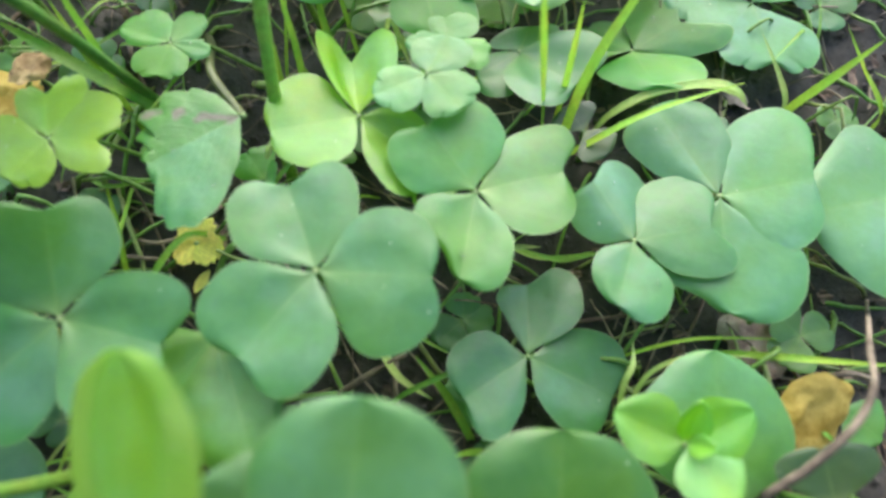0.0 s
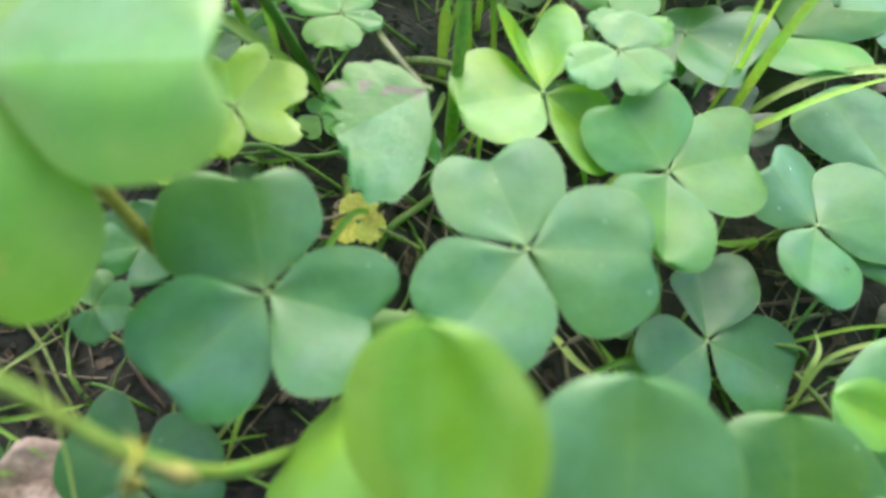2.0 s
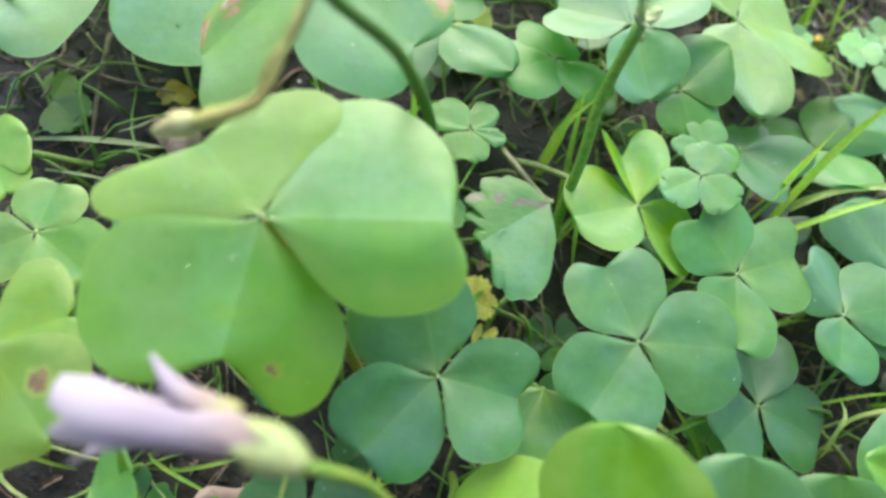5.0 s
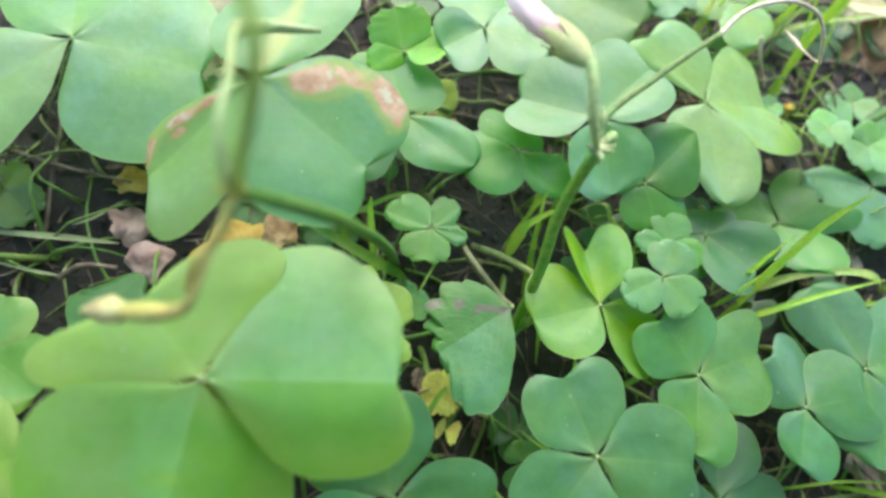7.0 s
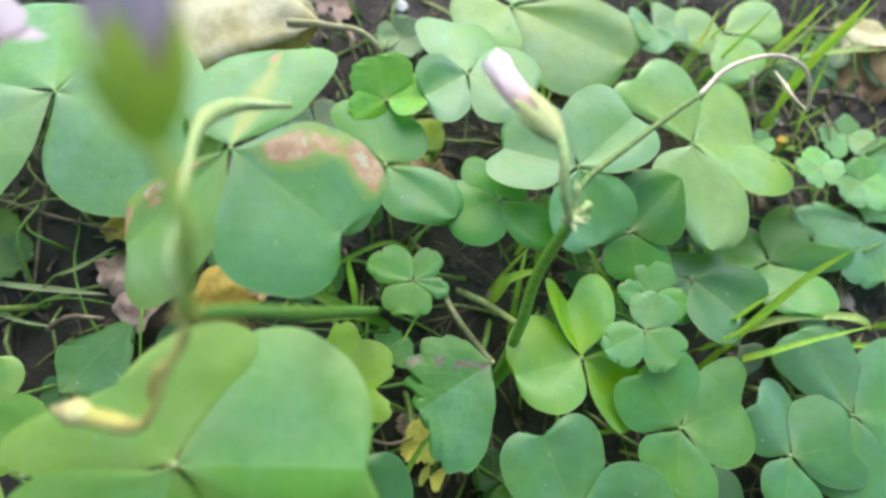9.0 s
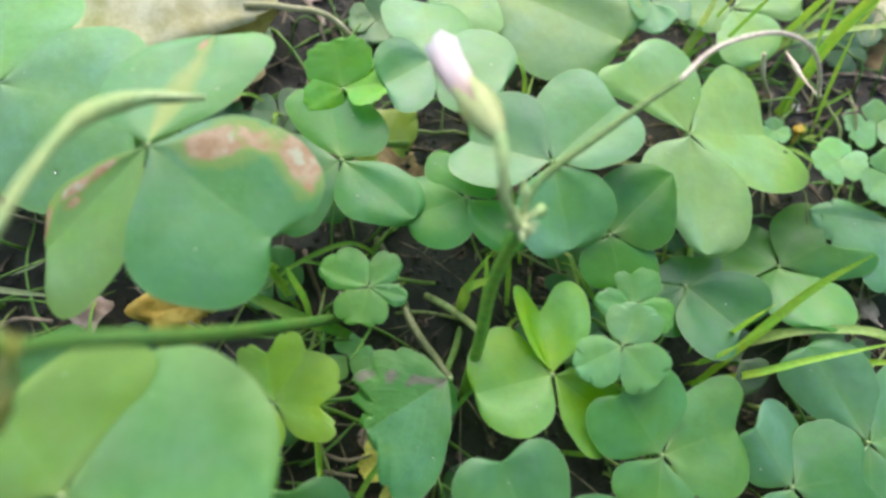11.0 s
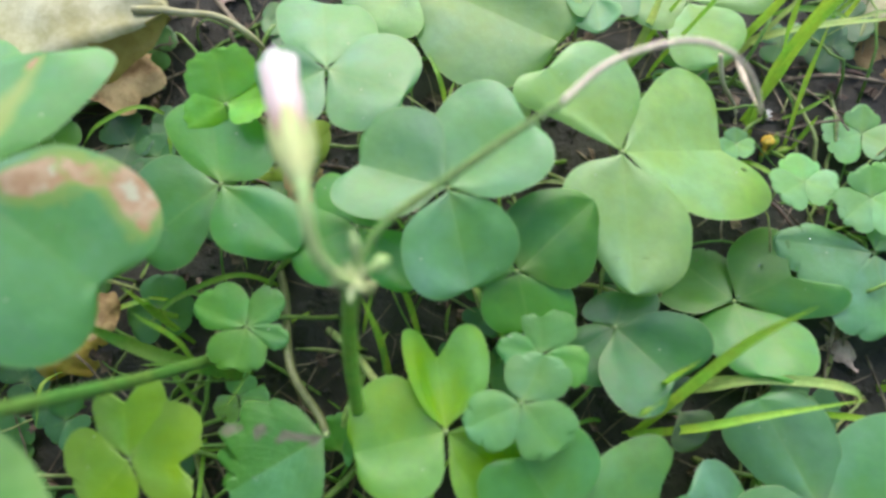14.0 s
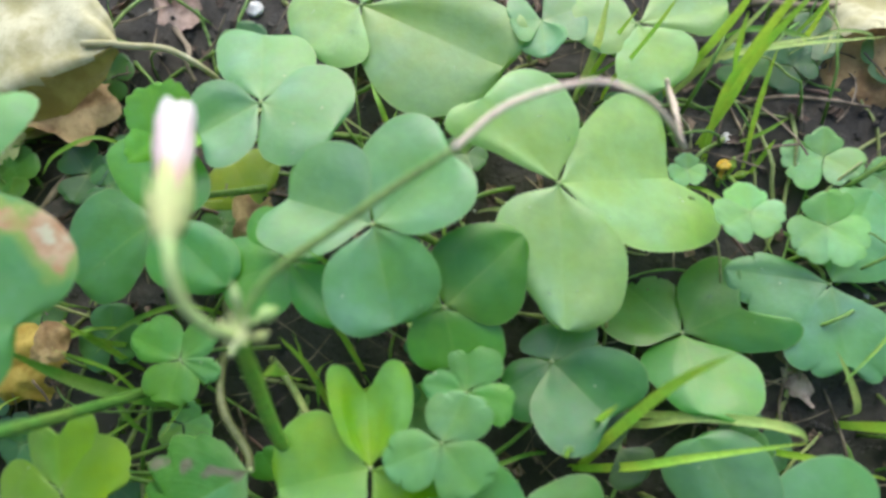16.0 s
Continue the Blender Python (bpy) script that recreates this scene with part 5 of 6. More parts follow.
grass_blade([(-0.1749, 0.0871, 0.0100), (-0.1572, 0.0839, 0.0160), (-0.1451, 0.0826, 0.0180), (-0.1347, 0.0817, 0.0180)], 0.0016, (0.36, 0.46, 0.22), "pale flattened grass straw lying on the soil")
grass_blade([(-0.1690, 0.0788, 0.0100), (-0.1572, 0.0754, 0.0130), (-0.1494, 0.0741, 0.0130)], 0.0008, (0.36, 0.46, 0.22))
grass_blade([(-0.1384, 0.0954, 0.0120), (-0.1439, 0.0899, 0.0140), (-0.1486, 0.0871, 0.0150)], 0.0007, (0.34, 0.42, 0.2))
grass_blade([(-0.0303, 0.0742, 0.0120), (-0.0314, 0.0834, 0.0300), (-0.0327, 0.0888, 0.0460)], 0.0016, G2)
grass_blade([(-0.0211, 0.0955, 0.0140), (-0.0247, 0.1020, 0.0340), (-0.0288, 0.1042, 0.0500)], 0.0010, G2)
grass_blade([(-0.0240, 0.0829, 0.0100), (-0.0256, 0.0899, 0.0260), (-0.0272, 0.0936, 0.0360)], 0.0014, G2)
grass_blade([(-0.1096, 0.1165, 0.0120), (-0.1044, 0.1121, 0.0120), (-0.0988, 0.1055, 0.0140)], 0.0010, G2)
grass_blade([(-0.1239, 0.0523, 0.0120), (-0.1096, 0.0511, 0.0200), (-0.0991, 0.0505, 0.0260)], 0.0014, (0.36, 0.40, 0.06))
grass_blade([(-0.0841, 0.0447, 0.0300), (-0.0876, 0.0447, 0.0340), (-0.0914, 0.0456, 0.0360)], 0.0018, G1)
grass_blade([(0.0150, 0.0459, 0.0100), (0.0225, 0.0427, 0.0120), (0.0364, 0.0435, 0.0140)], 0.0014, G2)
grass_blade([(-0.0132, 0.0227, 0.0100), (-0.0088, 0.0166, 0.0120), (-0.0022, 0.0125, 0.0100)], 0.0016, G3)
grass_blade([(0.0358, 0.0087, 0.0080), (0.0356, 0.0145, 0.0160), (0.0374, 0.0186, 0.0180), (0.0385, 0.0234, 0.0160)], 0.0012, G3)
grass_blade([(-0.0376, 0.0078, 0.0080), (-0.0365, 0.0001, 0.0140), (-0.0359, -0.0066, 0.0180)], 0.0012, G2)
grass_blade([(0.0054, 0.0057, 0.0060), (0.0007, 0.0131, 0.0120), (-0.0056, 0.0205, 0.0160)], 0.0018, G2)
grass_blade([(0.0112, 0.0013, 0.0060), (0.0063, 0.0023, 0.0100), (-0.0005, 0.0007, 0.0100)], 0.0016, G1)
grass_blade([(0.0337, 0.0443, 0.0100), (0.0254, 0.0419, 0.0130), (0.0166, 0.0438, 0.0150)], 0.0013, G2)
grass_blade([(-0.0720, 0.0611, 0.0100), (-0.0687, 0.0479, 0.0180), (-0.0669, 0.0400, 0.0220)], 0.0012, G1)
grass_blade([(-0.0845, 0.0641, 0.0100), (-0.0748, 0.0582, 0.0160), (-0.0651, 0.0586, 0.0180)], 0.0012, G2)
grass_blade([(-0.0679, 0.0372, 0.0120), (-0.0675, 0.0469, 0.0220), (-0.0674, 0.0521, 0.0280)], 0.0012, G1)
grass_blade([(-0.0121, 0.0942, 0.0280), (-0.0096, 0.0898, 0.0260), (-0.0077, 0.0864, 0.0220)], 0.0012, G3)
grass_blade([(-0.0810, 0.0886, 0.0300), (-0.0785, 0.0839, 0.0200), (-0.0757, 0.0799, 0.0100)], 0.0018, G2)

RIM = random.Random(11)
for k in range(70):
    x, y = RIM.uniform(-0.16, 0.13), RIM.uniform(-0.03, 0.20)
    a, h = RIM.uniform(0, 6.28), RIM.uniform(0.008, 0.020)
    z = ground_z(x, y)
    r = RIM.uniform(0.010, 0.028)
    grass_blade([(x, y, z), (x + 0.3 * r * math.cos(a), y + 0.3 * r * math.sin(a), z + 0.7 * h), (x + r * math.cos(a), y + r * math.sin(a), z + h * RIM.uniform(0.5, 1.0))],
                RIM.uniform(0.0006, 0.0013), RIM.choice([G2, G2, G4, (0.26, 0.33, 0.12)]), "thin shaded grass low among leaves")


CLEAR = [(-0.059, 0.086), (-0.063, 0.069), (0.056, 0.12), (0.076, 0.12), (0.079, 0.138), (0.092, 0.134), (0.048, 0.133), (-0.054, 0.046), (-0.052, 0.037), (-0.168, 0.097), (-0.101, 0.024), (-0.04, 0.059)]
for k in range(80):
    x, y = RIM.uniform(-0.15, 0.11), RIM.uniform(-0.01, 0.17)
    if any(math.hypot(x - q[0], y - q[1]) < 0.016 for q in CLEAR):
        continue
    z = ground_z(x, y) + RIM.uniform(0.002, 0.006)
    a = RIM.uniform(0, 360)
    specs = [(a + 120 * i + RIM.uniform(-12, 12), RIM.uniform(-8, 14), RIM.uniform(0.0045, 0.008), 0.95, 0.55, RIM.uniform(-5, 25), 0.95, 0.55, RIM.uniform(-5, 25)) for i in range(3)]
    leaf("small shaded seedling leaf close to the soil", LEAF, RIM.choice([(0.05, 0.17, 0.04), (0.09, 0.22, 0.05), (0.04, 0.13, 0.035)]), (x, y, z), (x + RIM.uniform(-0.004, 0.004), y + RIM.uniform(-0.004, 0.004)), specs,
         RIM.choice(["heart", "crenate"]), name="seedling_leaf", group="seedling leaves", stalk_r=0.0003)
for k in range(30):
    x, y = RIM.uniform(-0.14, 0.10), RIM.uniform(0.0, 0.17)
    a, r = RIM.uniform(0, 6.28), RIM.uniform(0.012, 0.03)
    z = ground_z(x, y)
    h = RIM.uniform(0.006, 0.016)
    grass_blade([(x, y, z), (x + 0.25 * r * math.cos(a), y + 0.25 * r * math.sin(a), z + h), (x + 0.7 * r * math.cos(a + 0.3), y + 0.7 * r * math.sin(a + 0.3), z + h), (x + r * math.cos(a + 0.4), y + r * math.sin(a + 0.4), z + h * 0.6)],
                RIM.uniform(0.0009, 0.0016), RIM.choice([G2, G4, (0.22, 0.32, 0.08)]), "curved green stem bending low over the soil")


# ---- dead things on the soil ----
def twig(points, r, color=None, label="thin dry brown twig lying on soil", mat=None, name="twig"):
    pts = [Vector(p) for p in points]
    o = pts[0]
    sp = [p - o for p in spline(pts, 20)]
    v, f, u = tube_data(sp, [r * (1 - 0.4 * i / 20) for i in range(21)], 6, 0.4, r * 7000)
    ob = sheet(name, v, f, mat or STRAW, None, None, u)
    ob.location = o
    return tagged(ob, label, "twig", "dry twigs")


def on_soil(x, y, up=0.0006):
    return (x, y, ground_z(x, y) + up)


twig([(-0.1688, 0.1079, 0.0140), (-0.1528, 0.1031, 0.0150), (-0.1356, 0.0993, 0.0160)], 0.0006)
twig([(-0.1574, 0.1192, 0.0130), (-0.1571, 0.1023, 0.0130), (-0.1552, 0.0816, 0.0130)], 0.0008)
twig([(-0.1708, 0.1055, 0.0120), (-0.1627, 0.0954, 0.0120), (-0.1572, 0.0848, 0.0130)], 0.0004)
twig([(-0.1108, 0.1180, 0.0140), (-0.1038, 0.1281, 0.0160), (-0.0975, 0.1381, 0.0180)], 0.0010)
twig([(-0.0899, 0.1578, 0.0140), (-0.0880, 0.1639, 0.0150), (-0.0879, 0.1706, 0.0150)], 0.0005)
twig([(-0.0834, 0.1713, 0.0140), (-0.0771, 0.1633, 0.0160), (-0.0768, 0.1595, 0.0170), (-0.0754, 0.1555, 0.0140)], 0.0009, label="yellowed curled stalk lying on soil")
twig([(0.0403, 0.1490, 0.0300), (0.0431, 0.1454, 0.0240), (0.0492, 0.1437, 0.0160), (0.0503, 0.1396, 0.0130)], 0.0006, label="withered pale stalk drooping to the soil", mat=WITHERED)
twig([(0.0605, 0.1514, 0.0140), (0.0691, 0.1514, 0.0180), (0.0802, 0.1508, 0.0180), (0.0911, 0.1513, 0.0140)], 0.0006)
twig([(0.0664, 0.1798, 0.0130), (0.0774, 0.1776, 0.0150), (0.0884, 0.1780, 0.0140)], 0.0010)
twig([(0.0807, 0.0164, 0.0040), (0.0873, 0.0185, 0.0060), (0.0937, 0.0169, 0.0050)], 0.0008)
twig([(0.0524, -0.0051, 0.0300), (0.0585, -0.0007, 0.0340), (0.0658, 0.0053, 0.0360), (0.0720, 0.0117, 0.0340), (0.0775, 0.0194, 0.0280), (0.0889, 0.0291, 0.0140), (0.0984, 0.0360, 0.0020)], 0.0008, label="arched thin grey-brown dry stalk")
twig([(-0.0218, 0.0136, 0.0080), (-0.0158, 0.0174, 0.0100), (-0.0075, 0.0217, 0.0120)], 0.0009)
twig([(-0.0101, 0.0206, 0.0080), (-0.0100, 0.0147, 0.0080), (-0.0088, 0.0091, 0.0060)], 0.0007)
twig([(-0.0685, 0.0469, 0.0120), (-0.0623, 0.0455, 0.0140), (-0.0563, 0.0471, 0.0140)], 0.0006)
twig([(-0.0696, 0.0429, 0.0120), (-0.0597, 0.0419, 0.0130)], 0.0006)
twig([(-0.1435, 0.0649, 0.0120), (-0.1410, 0.0536, 0.0120), (-0.1390, 0.0455, 0.0120)], 0.0006)
twig([(-0.1495, 0.0732, 0.0140), (-0.1431, 0.0760, 0.0170), (-0.1354, 0.0759, 0.0160)], 0.0009, label="bent yellowish dry stalk on the soil")


def crumpled_leaf(place, size, heading, lean, mat, label, seed, curl=0.5, name="withered_leaf", ratio=0.8):
    """A dead leaf: toothed outline, thrown into folds, curled at the rim."""
    R, A = 12, 40
    verts, faces, uvs = [(0, 0, 0)], [], [(0.5, 0.5)]
    m = Euler((radians(lean[0]), radians(lean[1]), radians(heading))).to_matrix()
    for i in range(1, R + 1):
        q = i / R
        for k in range(A):
            a = 2 * math.pi * k / A
            out = size * (0.8 + 0.22 * math.cos(a) + 0.10 * math.sin(5 * a + seed) + 0.06 * noise.noise(Vector((math.cos(a) * 3, math.sin(a) * 3, seed))))
            x, y = q * out * math.cos(a), q * out * math.sin(a) * ratio
            v = Vector((x / size * 1.6, y / size * 1.6, seed))
            z = size * (0.22 * noise.noise(v) * q + 0.12 * noise.noise(v * 2.7) * q + 0.05 * noise.noise(v * 6) * q)
            z -= size * curl * max(0, q - 0.45) ** 2 * (1 + 0.8 * math.sin(2 * a + seed))
            z += size * 0.10 * abs(y / size)
            verts.append(tuple(m @ Vector((x, y, z))))
            uvs.append((0.5 + x / size / 2.4, 0.5 + y / size / 2.4))
    for k in range(A):
        faces.append((0, 1 + k, 1 + (k + 1) % A))
    for i in range(R - 1):
        for k in range(A):
            a, b = 1 + i * A + k, 1 + i * A + (k + 1) % A
            faces.append((a, a + A, b + A, b))
    ob = sheet(name, verts, faces, mat, None, None, uvs)
    low = min(v[2] for v in verts)
    ob.location = (place[0], place[1], max(place[2], ground_z(place[0], place[1]) - 0.3 * low))
    return tagged(ob, label, "dead leaf", "dead leaves")


def folded_leaf(place, heading, length, width, mat, under, label):
    """A wilted leaf laid over the litter: one half spread, the other folded down along a slanting line."""
    U, V = 22, 18
    verts, faces, uvs, flap = [], [], [], set()
    for i in range(U + 1):
        u = i / U
        wide = width * (0.05 + 1.25 * math.sin(math.pi * min(1.0, u * 0.85 + 0.004)) ** 0.75) * (1 + 0.10 * noise.noise(Vector((u * 5, 2.0, 1.0))))
        for j in range(V + 1):
            v = j / V * 2 - 1
            y = v * wide * (1 + 0.05 * math.sin(u * 31 + v))
            hinge = -wide * (0.25 + 0.55 * u)
            z = -0.12 * length * u * u + 0.0016 * noise.noise(Vector((u * 3, v * 2, 4.0))) + 0.0007 * noise.noise(Vector((u * 9, v * 5, 7.0)))
            z += 0.0012 * abs(math.sin(v * 5.0 + u * 2)) * (1 - u)
            if y < hinge:
                past = hinge - y
                flap.add(len(verts))
                y, z = hinge - 0.45 * past, z - 0.85 * past
            x = u * length
            verts.append(Vector((x, y, z)))
            uvs.append((u, j / V))
    turn = Euler((0, 0, radians(heading))).to_matrix() @ Matrix.Diagonal((1, -1, 1))
    for i in range(U):
        for j in range(V):
            a = i * (V + 1) + j
            faces.append((a, a + 1, a + V + 2, a + V + 1))
    ob = sheet(name="withered_leaf", verts=[turn @ p for p in verts], faces=faces, mat=mat, uvs=uvs)
    ob.location = place
    ob.data.materials.append(under)
    for poly in ob.data.polygons:
        if all(k in flap for k in poly.vertices):
            poly.material_index = 1
    return tagged(ob, label, "dead leaf", "dead leaves")


OLIVE = dry_material("olive_wilted_leaf", (0.22, 0.17, 0.04), (0.34, 0.30, 0.08), 90.0, 0.75, 0.25, 0.4)
DEAD_TAN = dry_material("tan_dead_leaf", (0.20, 0.12, 0.05), (0.44, 0.32, 0.15), 120.0, 0.75, 0.2)
# darker copy of the tan dead leaf, with shade put into the colour
DEAD_SHADED = dry_material("shaded_dead_leaf", (0.10, 0.08, 0.02), (0.20, 0.17, 0.05), 120.0, 0.75, 0.2)
DEAD_PINK = dry_material("pale_brown_dead_leaf", (0.22, 0.14, 0.11), (0.48, 0.36, 0.30), 120.0, 0.75, 0.1)
DEAD_GOLD = dry_material("golden_dead_leaf", (0.36, 0.24, 0.03), (0.55, 0.42, 0.10), 120.0, 0.7, 0.25)
withered = folded_leaf((-0.0848, 0.1545, 0.0325), 178, 0.055, 0.019, WITHERED, OLIVE, "large withered cream-yellow leaf with one side folded under")
crumpled_leaf((-0.1028, 0.1448, 0.0200), 0.018, 160, (28, 14), DEAD_TAN, "folded tan-brown dead leaf under a withered one", 2.2, 0.6)
crumpled_leaf((-0.1194, 0.1361, 0.0180), 0.012, 130, (10, 25), WITHERED, "small withered yellow leaf scrap on soil", 3.9, 0.4)
tube("leaf_stalk", [(-0.0930, 0.1545, 0.0330), (-0.0858, 0.1545, 0.0333), (-0.0812, 0.1541, 0.0330), (-0.0734, 0.1551, 0.0300), (-0.0674, 0.1539, 0.0220), (-0.0687, 0.1553, 0.0100)], 0.0009, 0.0007, WITHERED, withered, None, "pale yellow curved stalk", origin=withered.location)
crumpled_leaf((0.0915, 0.1677, 0.0160), 0.017, 250, (20, 20), DEAD_TAN, "curled pale tan dead leaf on soil", 4.4, 0.7)
crumpled_leaf((0.0908, 0.1725, 0.0200), 0.013, 100, (-10, 30), WITHERED, "curled cream dead leaf on soil", 5.1, 0.6)
crumpled_leaf((-0.1346, 0.0893, 0.0140), 0.009, 80, (30, 40), DEAD_PINK, "curled pinkish brown dead leaf on soil", 6.2, 0.9)
crumpled_leaf((-0.1318, 0.0774, 0.0130), 0.008, 10, (20, -30), DEAD_PINK, "curled pinkish brown dead leaf on soil", 7.2, 0.9)
crumpled_leaf((-0.1369, 0.1004, 0.0140), 0.006, 40, (10, 20), DEAD_GOLD, "small golden brown dead leaf scrap", 8.3, 0.8)
crumpled_leaf((0.0702, 0.0263, 0.0040), 0.013, 20, (5, 5), DEAD_PINK, "flat brown dead leaf on dark soil", 9.1, 0.3)
crumpled_leaf((0.0724, 0.0049, 0.0120), 0.014, 60, (20, -20), DEAD_GOLD, "golden yellow dying leaf, curled", 10.7, 0.5)
crumpled_leaf((0.0728, 0.0880, 0.0050), 0.010, 110, (0, 15), DEAD_PINK, "narrow brown dead leaf on soil", 11.2, 0.4, ratio=0.4)
crumpled_leaf((-0.1081, 0.0800, 0.0140), 0.015, 20, (10, 5), DEAD_GOLD, "golden brown dead leaf on soil", 12.6, 0.4)
crumpled_leaf((-0.0854, 0.1766, 0.0150), 0.010, 0, (6, 4), DEAD_PINK, "pinkish brown dead leaf on soil", 13.2, 0.4)
crumpled_leaf((-0.1132, -0.0089, 0.0100), 0.012, 40, (10, 0), DEAD_PINK, "brown dead leaf on soil", 14.2, 0.5)
crumpled_leaf((-0.1121, -0.0077, 0.0100), 0.008, 70, (0, 10), DEAD_PINK, "grey-brown dead leaf on soil", 15.2, 0.5)
crumpled_leaf((-0.0524, 0.1166, 0.0160), 0.010, 90, (0, 10), DEAD_TAN, "yellow-brown dead leaf under stems", 16.2, 0.5)
crumpled_leaf((-0.0954, 0.0846, 0.0220), 0.007, 90, (0, 10), DEAD_TAN, "tan dead leaf scrap under yellow leaf", 17.2, 0.5)
crumpled_leaf((-0.1160, 0.0439, 0.0120), 0.009, 90, (0, 10), DEAD_SHADED, "yellow-brown dying leaf with shade put into its colour", 18.2, 0.3)
crumpled_leaf((-0.0542, 0.0494, 0.0080), 0.009, 90, (0, 10), DEAD_PINK, "brown dead leaf flat on soil", 19.2, 0.3)


def scatter(name, label, mat, count, maker, seed):
    """Many small bits in one mesh, spread over the soil round the plants."""
    rnd = random.Random(seed)
    verts, faces = [], []
    for _ in range(count):
        x, y = rnd.uniform(-0.22, 0.16), rnd.uniform(-0.06, 0.25)
        v, f = maker(rnd, x, y)
        b = len(verts)
        verts += v
        faces += [tuple(b + i for i in q) for q in f]
    ob = sheet(name, verts, faces, mat, smooth=False)
    return tagged(ob, label, "litter", kind="stuff")


def straw_bit(rnd, x, y):
    a, ln, r = rnd.uniform(0, 6.28), rnd.uniform(0.006, 0.030), rnd.uniform(0.00010, 0.00035)
    bow, tip = rnd.uniform(-0.3, 0.3), rnd.uniform(0.0, 0.006)
    pts = []
    for k in range(6):
        s = k / 5 - 0.5
        px = x + math.cos(a) * ln * s - math.sin(a) * bow * ln * s * s * 2
        py = y + math.sin(a) * ln * s + math.cos(a) * bow * ln * s * s * 2
        pts.append(Vector((px, py, ground_z(px, py) + r + tip * (s + 0.5))))
    v, f, _ = tube_data(pts, [r] * 6, 4)
    return v, f


def crumb_bit(rnd, x, y):
    r = rnd.uniform(0.0004, 0.0016)
    z = ground_z(x, y) + r * 0.3
    v = []
    for d in ((1, 0, 0), (-1, 0, 0), (0, 1, 0), (0, -1, 0), (0, 0, 1), (0, 0, -1)):
        k = r * rnd.uniform(0.6, 1.2)
        v.append(Vector((x + d[0] * k, y + d[1] * k, z + d[2] * k * 0.8)))
    return v, [(0, 2, 4), (2, 1, 4), (1, 3, 4), (3, 0, 4), (2, 0, 5), (1, 2, 5), (3, 1, 5), (0, 3, 5)]


def chip_bit(rnd, x, y):
    a, w, h = rnd.uniform(0, 6.28), rnd.uniform(0.0015, 0.006), rnd.uniform(0.001, 0.003)
    z = ground_z(x, y) + 0.0007
    v = []
    for i in range(4):
        for j in range(3):
            u, q = (i / 3 - 0.5) * w * rnd.uniform(0.75, 1.1), (j / 2 - 0.5) * h * rnd.uniform(0.75, 1.1)
            v.append(Vector((x + math.cos(a) * u - math.sin(a) * q, y + math.sin(a) * u + math.cos(a) * q, z + rnd.uniform(-0.0004, 0.0009) + abs(q) * 0.4)))
    return v, [(i * 3 + j, (i + 1) * 3 + j, (i + 1) * 3 + j + 1, i * 3 + j + 1) for i in range(3) for j in range(2)]


def stem_bit(rnd, x, y, rise=0.014):
    a, ln, r = rnd.uniform(0, 6.28), rnd.uniform(0.012, 0.040), rnd.uniform(0.00025, 0.0007)
    bow, top = rnd.uniform(-0.5, 0.5), 0.001 + rise * rnd.random() ** 2
    pts = []
    for k in range(9):
        s = k / 8
        px = x + math.cos(a) * ln * s - math.sin(a) * bow * ln * s * s
        py = y + math.sin(a) * ln * s + math.cos(a) * bow * ln * s * s
        pts.append(Vector((px, py, ground_z(px, py) - 0.0005 + top * math.sin(math.pi * s ** 0.8))))
    v, f, _ = tube_data(pts, [r * (1.1 - 0.5 * k / 8) for k in range(9)], 5, 0.2, x * 99)
    return v, f


for shade, rise, count, what in (((0.13, 0.26, 0.045), 0.014, 520, "green runners and stalks tangled under leaves"), ((0.22, 0.28, 0.09), 0.010, 220, "pale yellowish stalks tangled under leaves"), ((0.13, 0.085, 0.06), 0.003, 120, "reddish brown old stalks tangled under leaves")):
    stems = scatter("undergrowth_stems", what, STALK, count, lambda rnd, x, y: stem_bit(rnd, x, y, rise), count)
    stems.color = (*shade, 1)
    stems.data.polygons.foreach_set("use_smooth", [True] * len(stems.data.polygons))
scatter("dry_straw", "fine dry straws and rootlets strewn on soil", STRAW, 1200, straw_bit, 21)
scatter("soil_crumbs", "dark crumbs of damp soil", SOIL, 5000, crumb_bit, 22)
scatter("leaf_litter", "small brown scraps of rotting leaves", LITTER, 900, chip_bit, 23)
scatter("pale_grit", "pale specks of grit on the soil", STONE, 60, crumb_bit, 24)


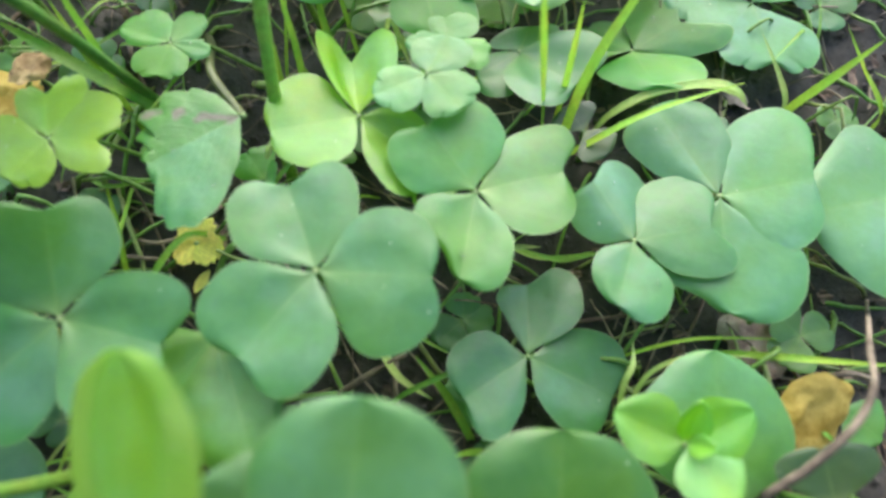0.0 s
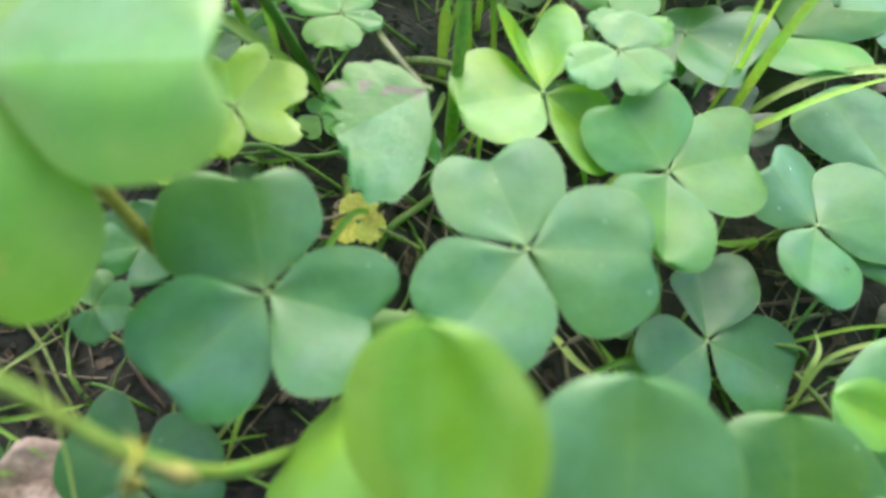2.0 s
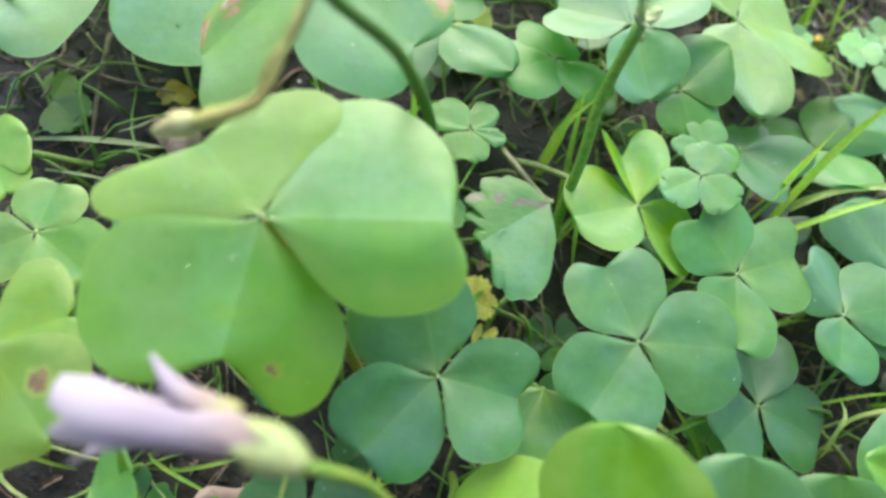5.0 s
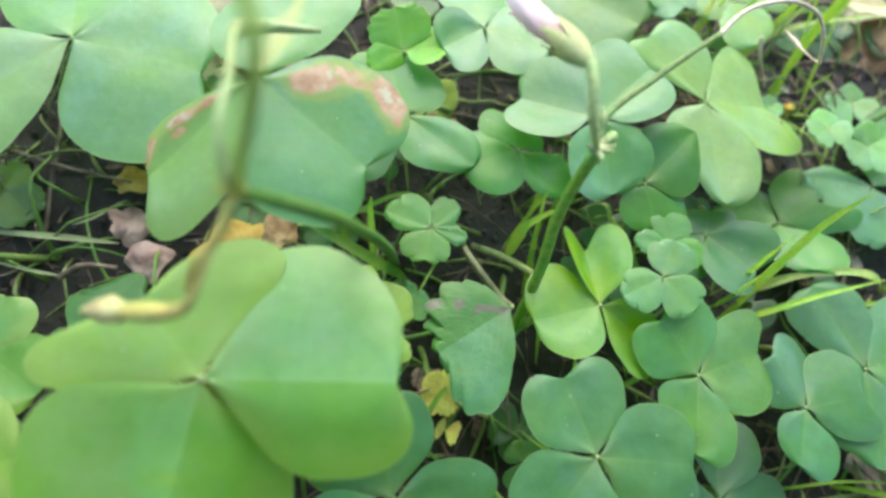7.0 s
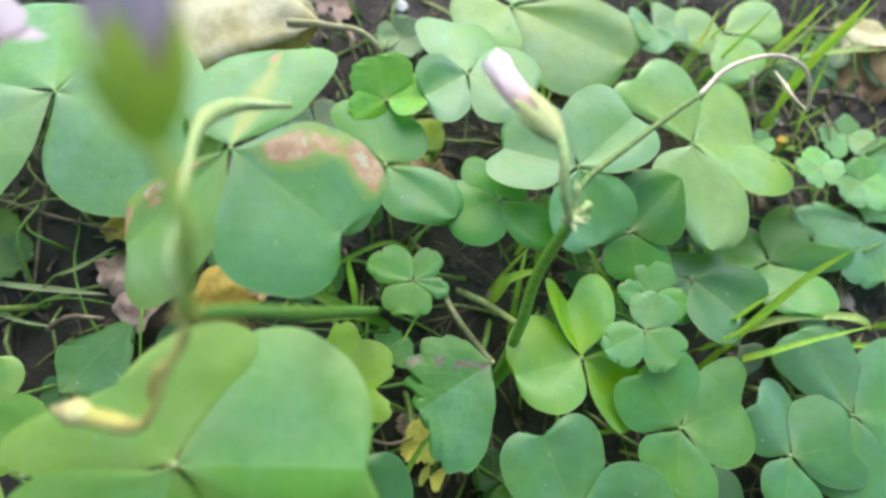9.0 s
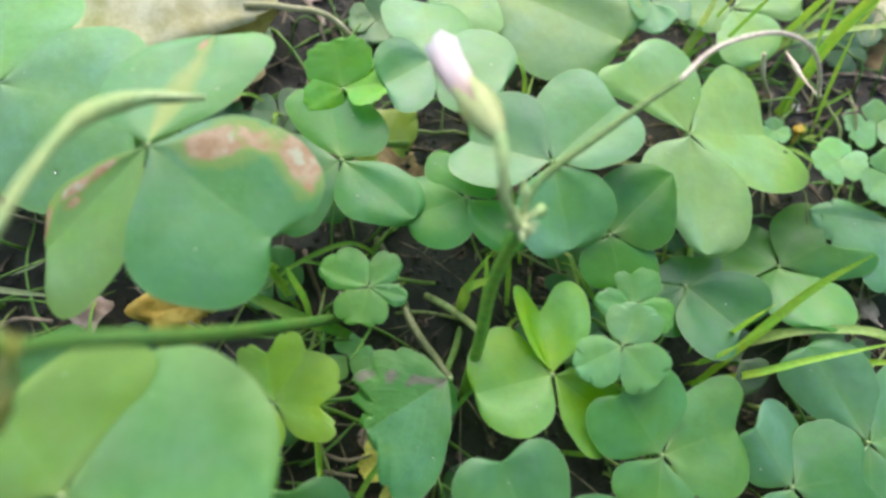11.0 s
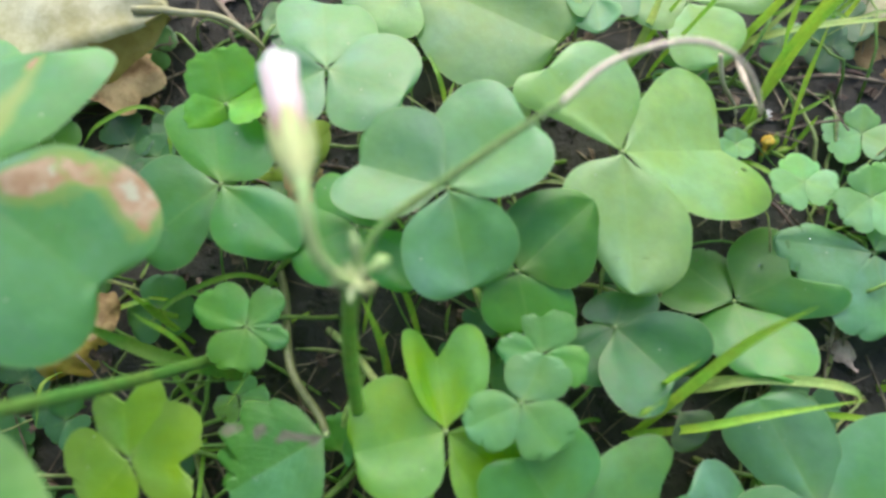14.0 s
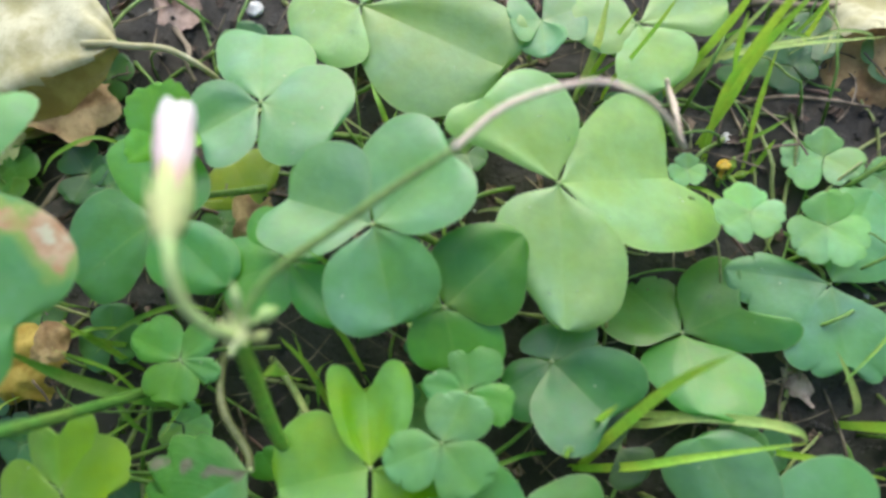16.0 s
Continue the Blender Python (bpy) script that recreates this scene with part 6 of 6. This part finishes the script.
def pebble(place, r, label):
    bm = bmesh.new()
    bmesh.ops.create_icosphere(bm, subdivisions=2, radius=r)
    for v in bm.verts:
        v.co *= 1 + 0.35 * noise.noise(v.co / r * 1.3 + Vector(place) * 300)
        v.co.z *= 0.7
    me = bpy.data.meshes.new("pebble")
    bm.to_mesh(me)
    bm.free()
    me.materials.append(STONE)
    ob = new("pebble", me)
    ob.location = (place[0], place[1], ground_z(place[0], place[1]) + r * 0.35)
    return tagged(ob, label, "stone", "pebbles")


pebble((0.0586, 0.1431, 0.0130), 0.0015, "small white-grey pebble on the soil")
pebble((-0.0626, 0.1780, 0.0130), 0.0024, "small grey pebble on dark soil")


def dew(place, r):
    bm = bmesh.new()
    bmesh.ops.create_icosphere(bm, subdivisions=2, radius=r)
    for v in bm.verts:
        v.co.z *= 0.65
    me = bpy.data.meshes.new("water_drop")
    bm.to_mesh(me)
    bm.free()
    me.materials.append(WATER)
    me.polygons.foreach_set("use_smooth", [True] * len(me.polygons))
    ob = new("water_drop", me)
    ob.location = place
    return tagged(ob, "tiny clear water drop resting on a leaf", "water drop", "water drops")


WATER, wnodes, wlinks, wbsdf = mat_new("clear_water")
wbsdf.inputs["Base Color"].default_value = (1, 1, 1, 1)
wbsdf.inputs["Roughness"].default_value = 0.02
wbsdf.inputs["IOR"].default_value = 1.33
wbsdf.inputs["Transmission Weight"].default_value = 1.0

bpy.context.view_layer.update()
graph = bpy.context.evaluated_depsgraph_get()
for x, y, r in ((0.0157, 0.1006, 0.0005), (-0.0312, 0.1625, 0.0005), (-0.1316, 0.1088, 0.0005), (0.0014, 0.1273, 0.0005), (0.0189, 0.1333, 0.0005), (0.0034, 0.0360, 0.0005), (0.0423, 0.0332, 0.0005), (-0.0512, 0.0561, 0.0005), (0.0523, 0.1040, 0.0005), (0.0214, 0.1009, 0.0005), (-0.0793, 0.0957, 0.0005), (0.0475, 0.0969, 0.0005), (-0.1273, 0.1023, 0.0005)):
    hit, place, normal, _, below, _ = scene.ray_cast(graph, (x, y, 0.09), (0, 0, -1))
    if hit:
        dew((x, y, place.z + r * 0.45), r)
DEW = random.Random(31)
for k in range(46):
    x, y, r = DEW.uniform(-0.11, 0.08), DEW.uniform(0.02, 0.16), DEW.uniform(0.00018, 0.00038)
    hit, place, normal, _, below, _ = scene.ray_cast(graph, (x, y, 0.088), (0, 0, -1))
    if hit and abs(normal.z) > 0.8 and below.name.startswith("leaflet"):
        dew((x, y, place.z + r * 0.45), r)
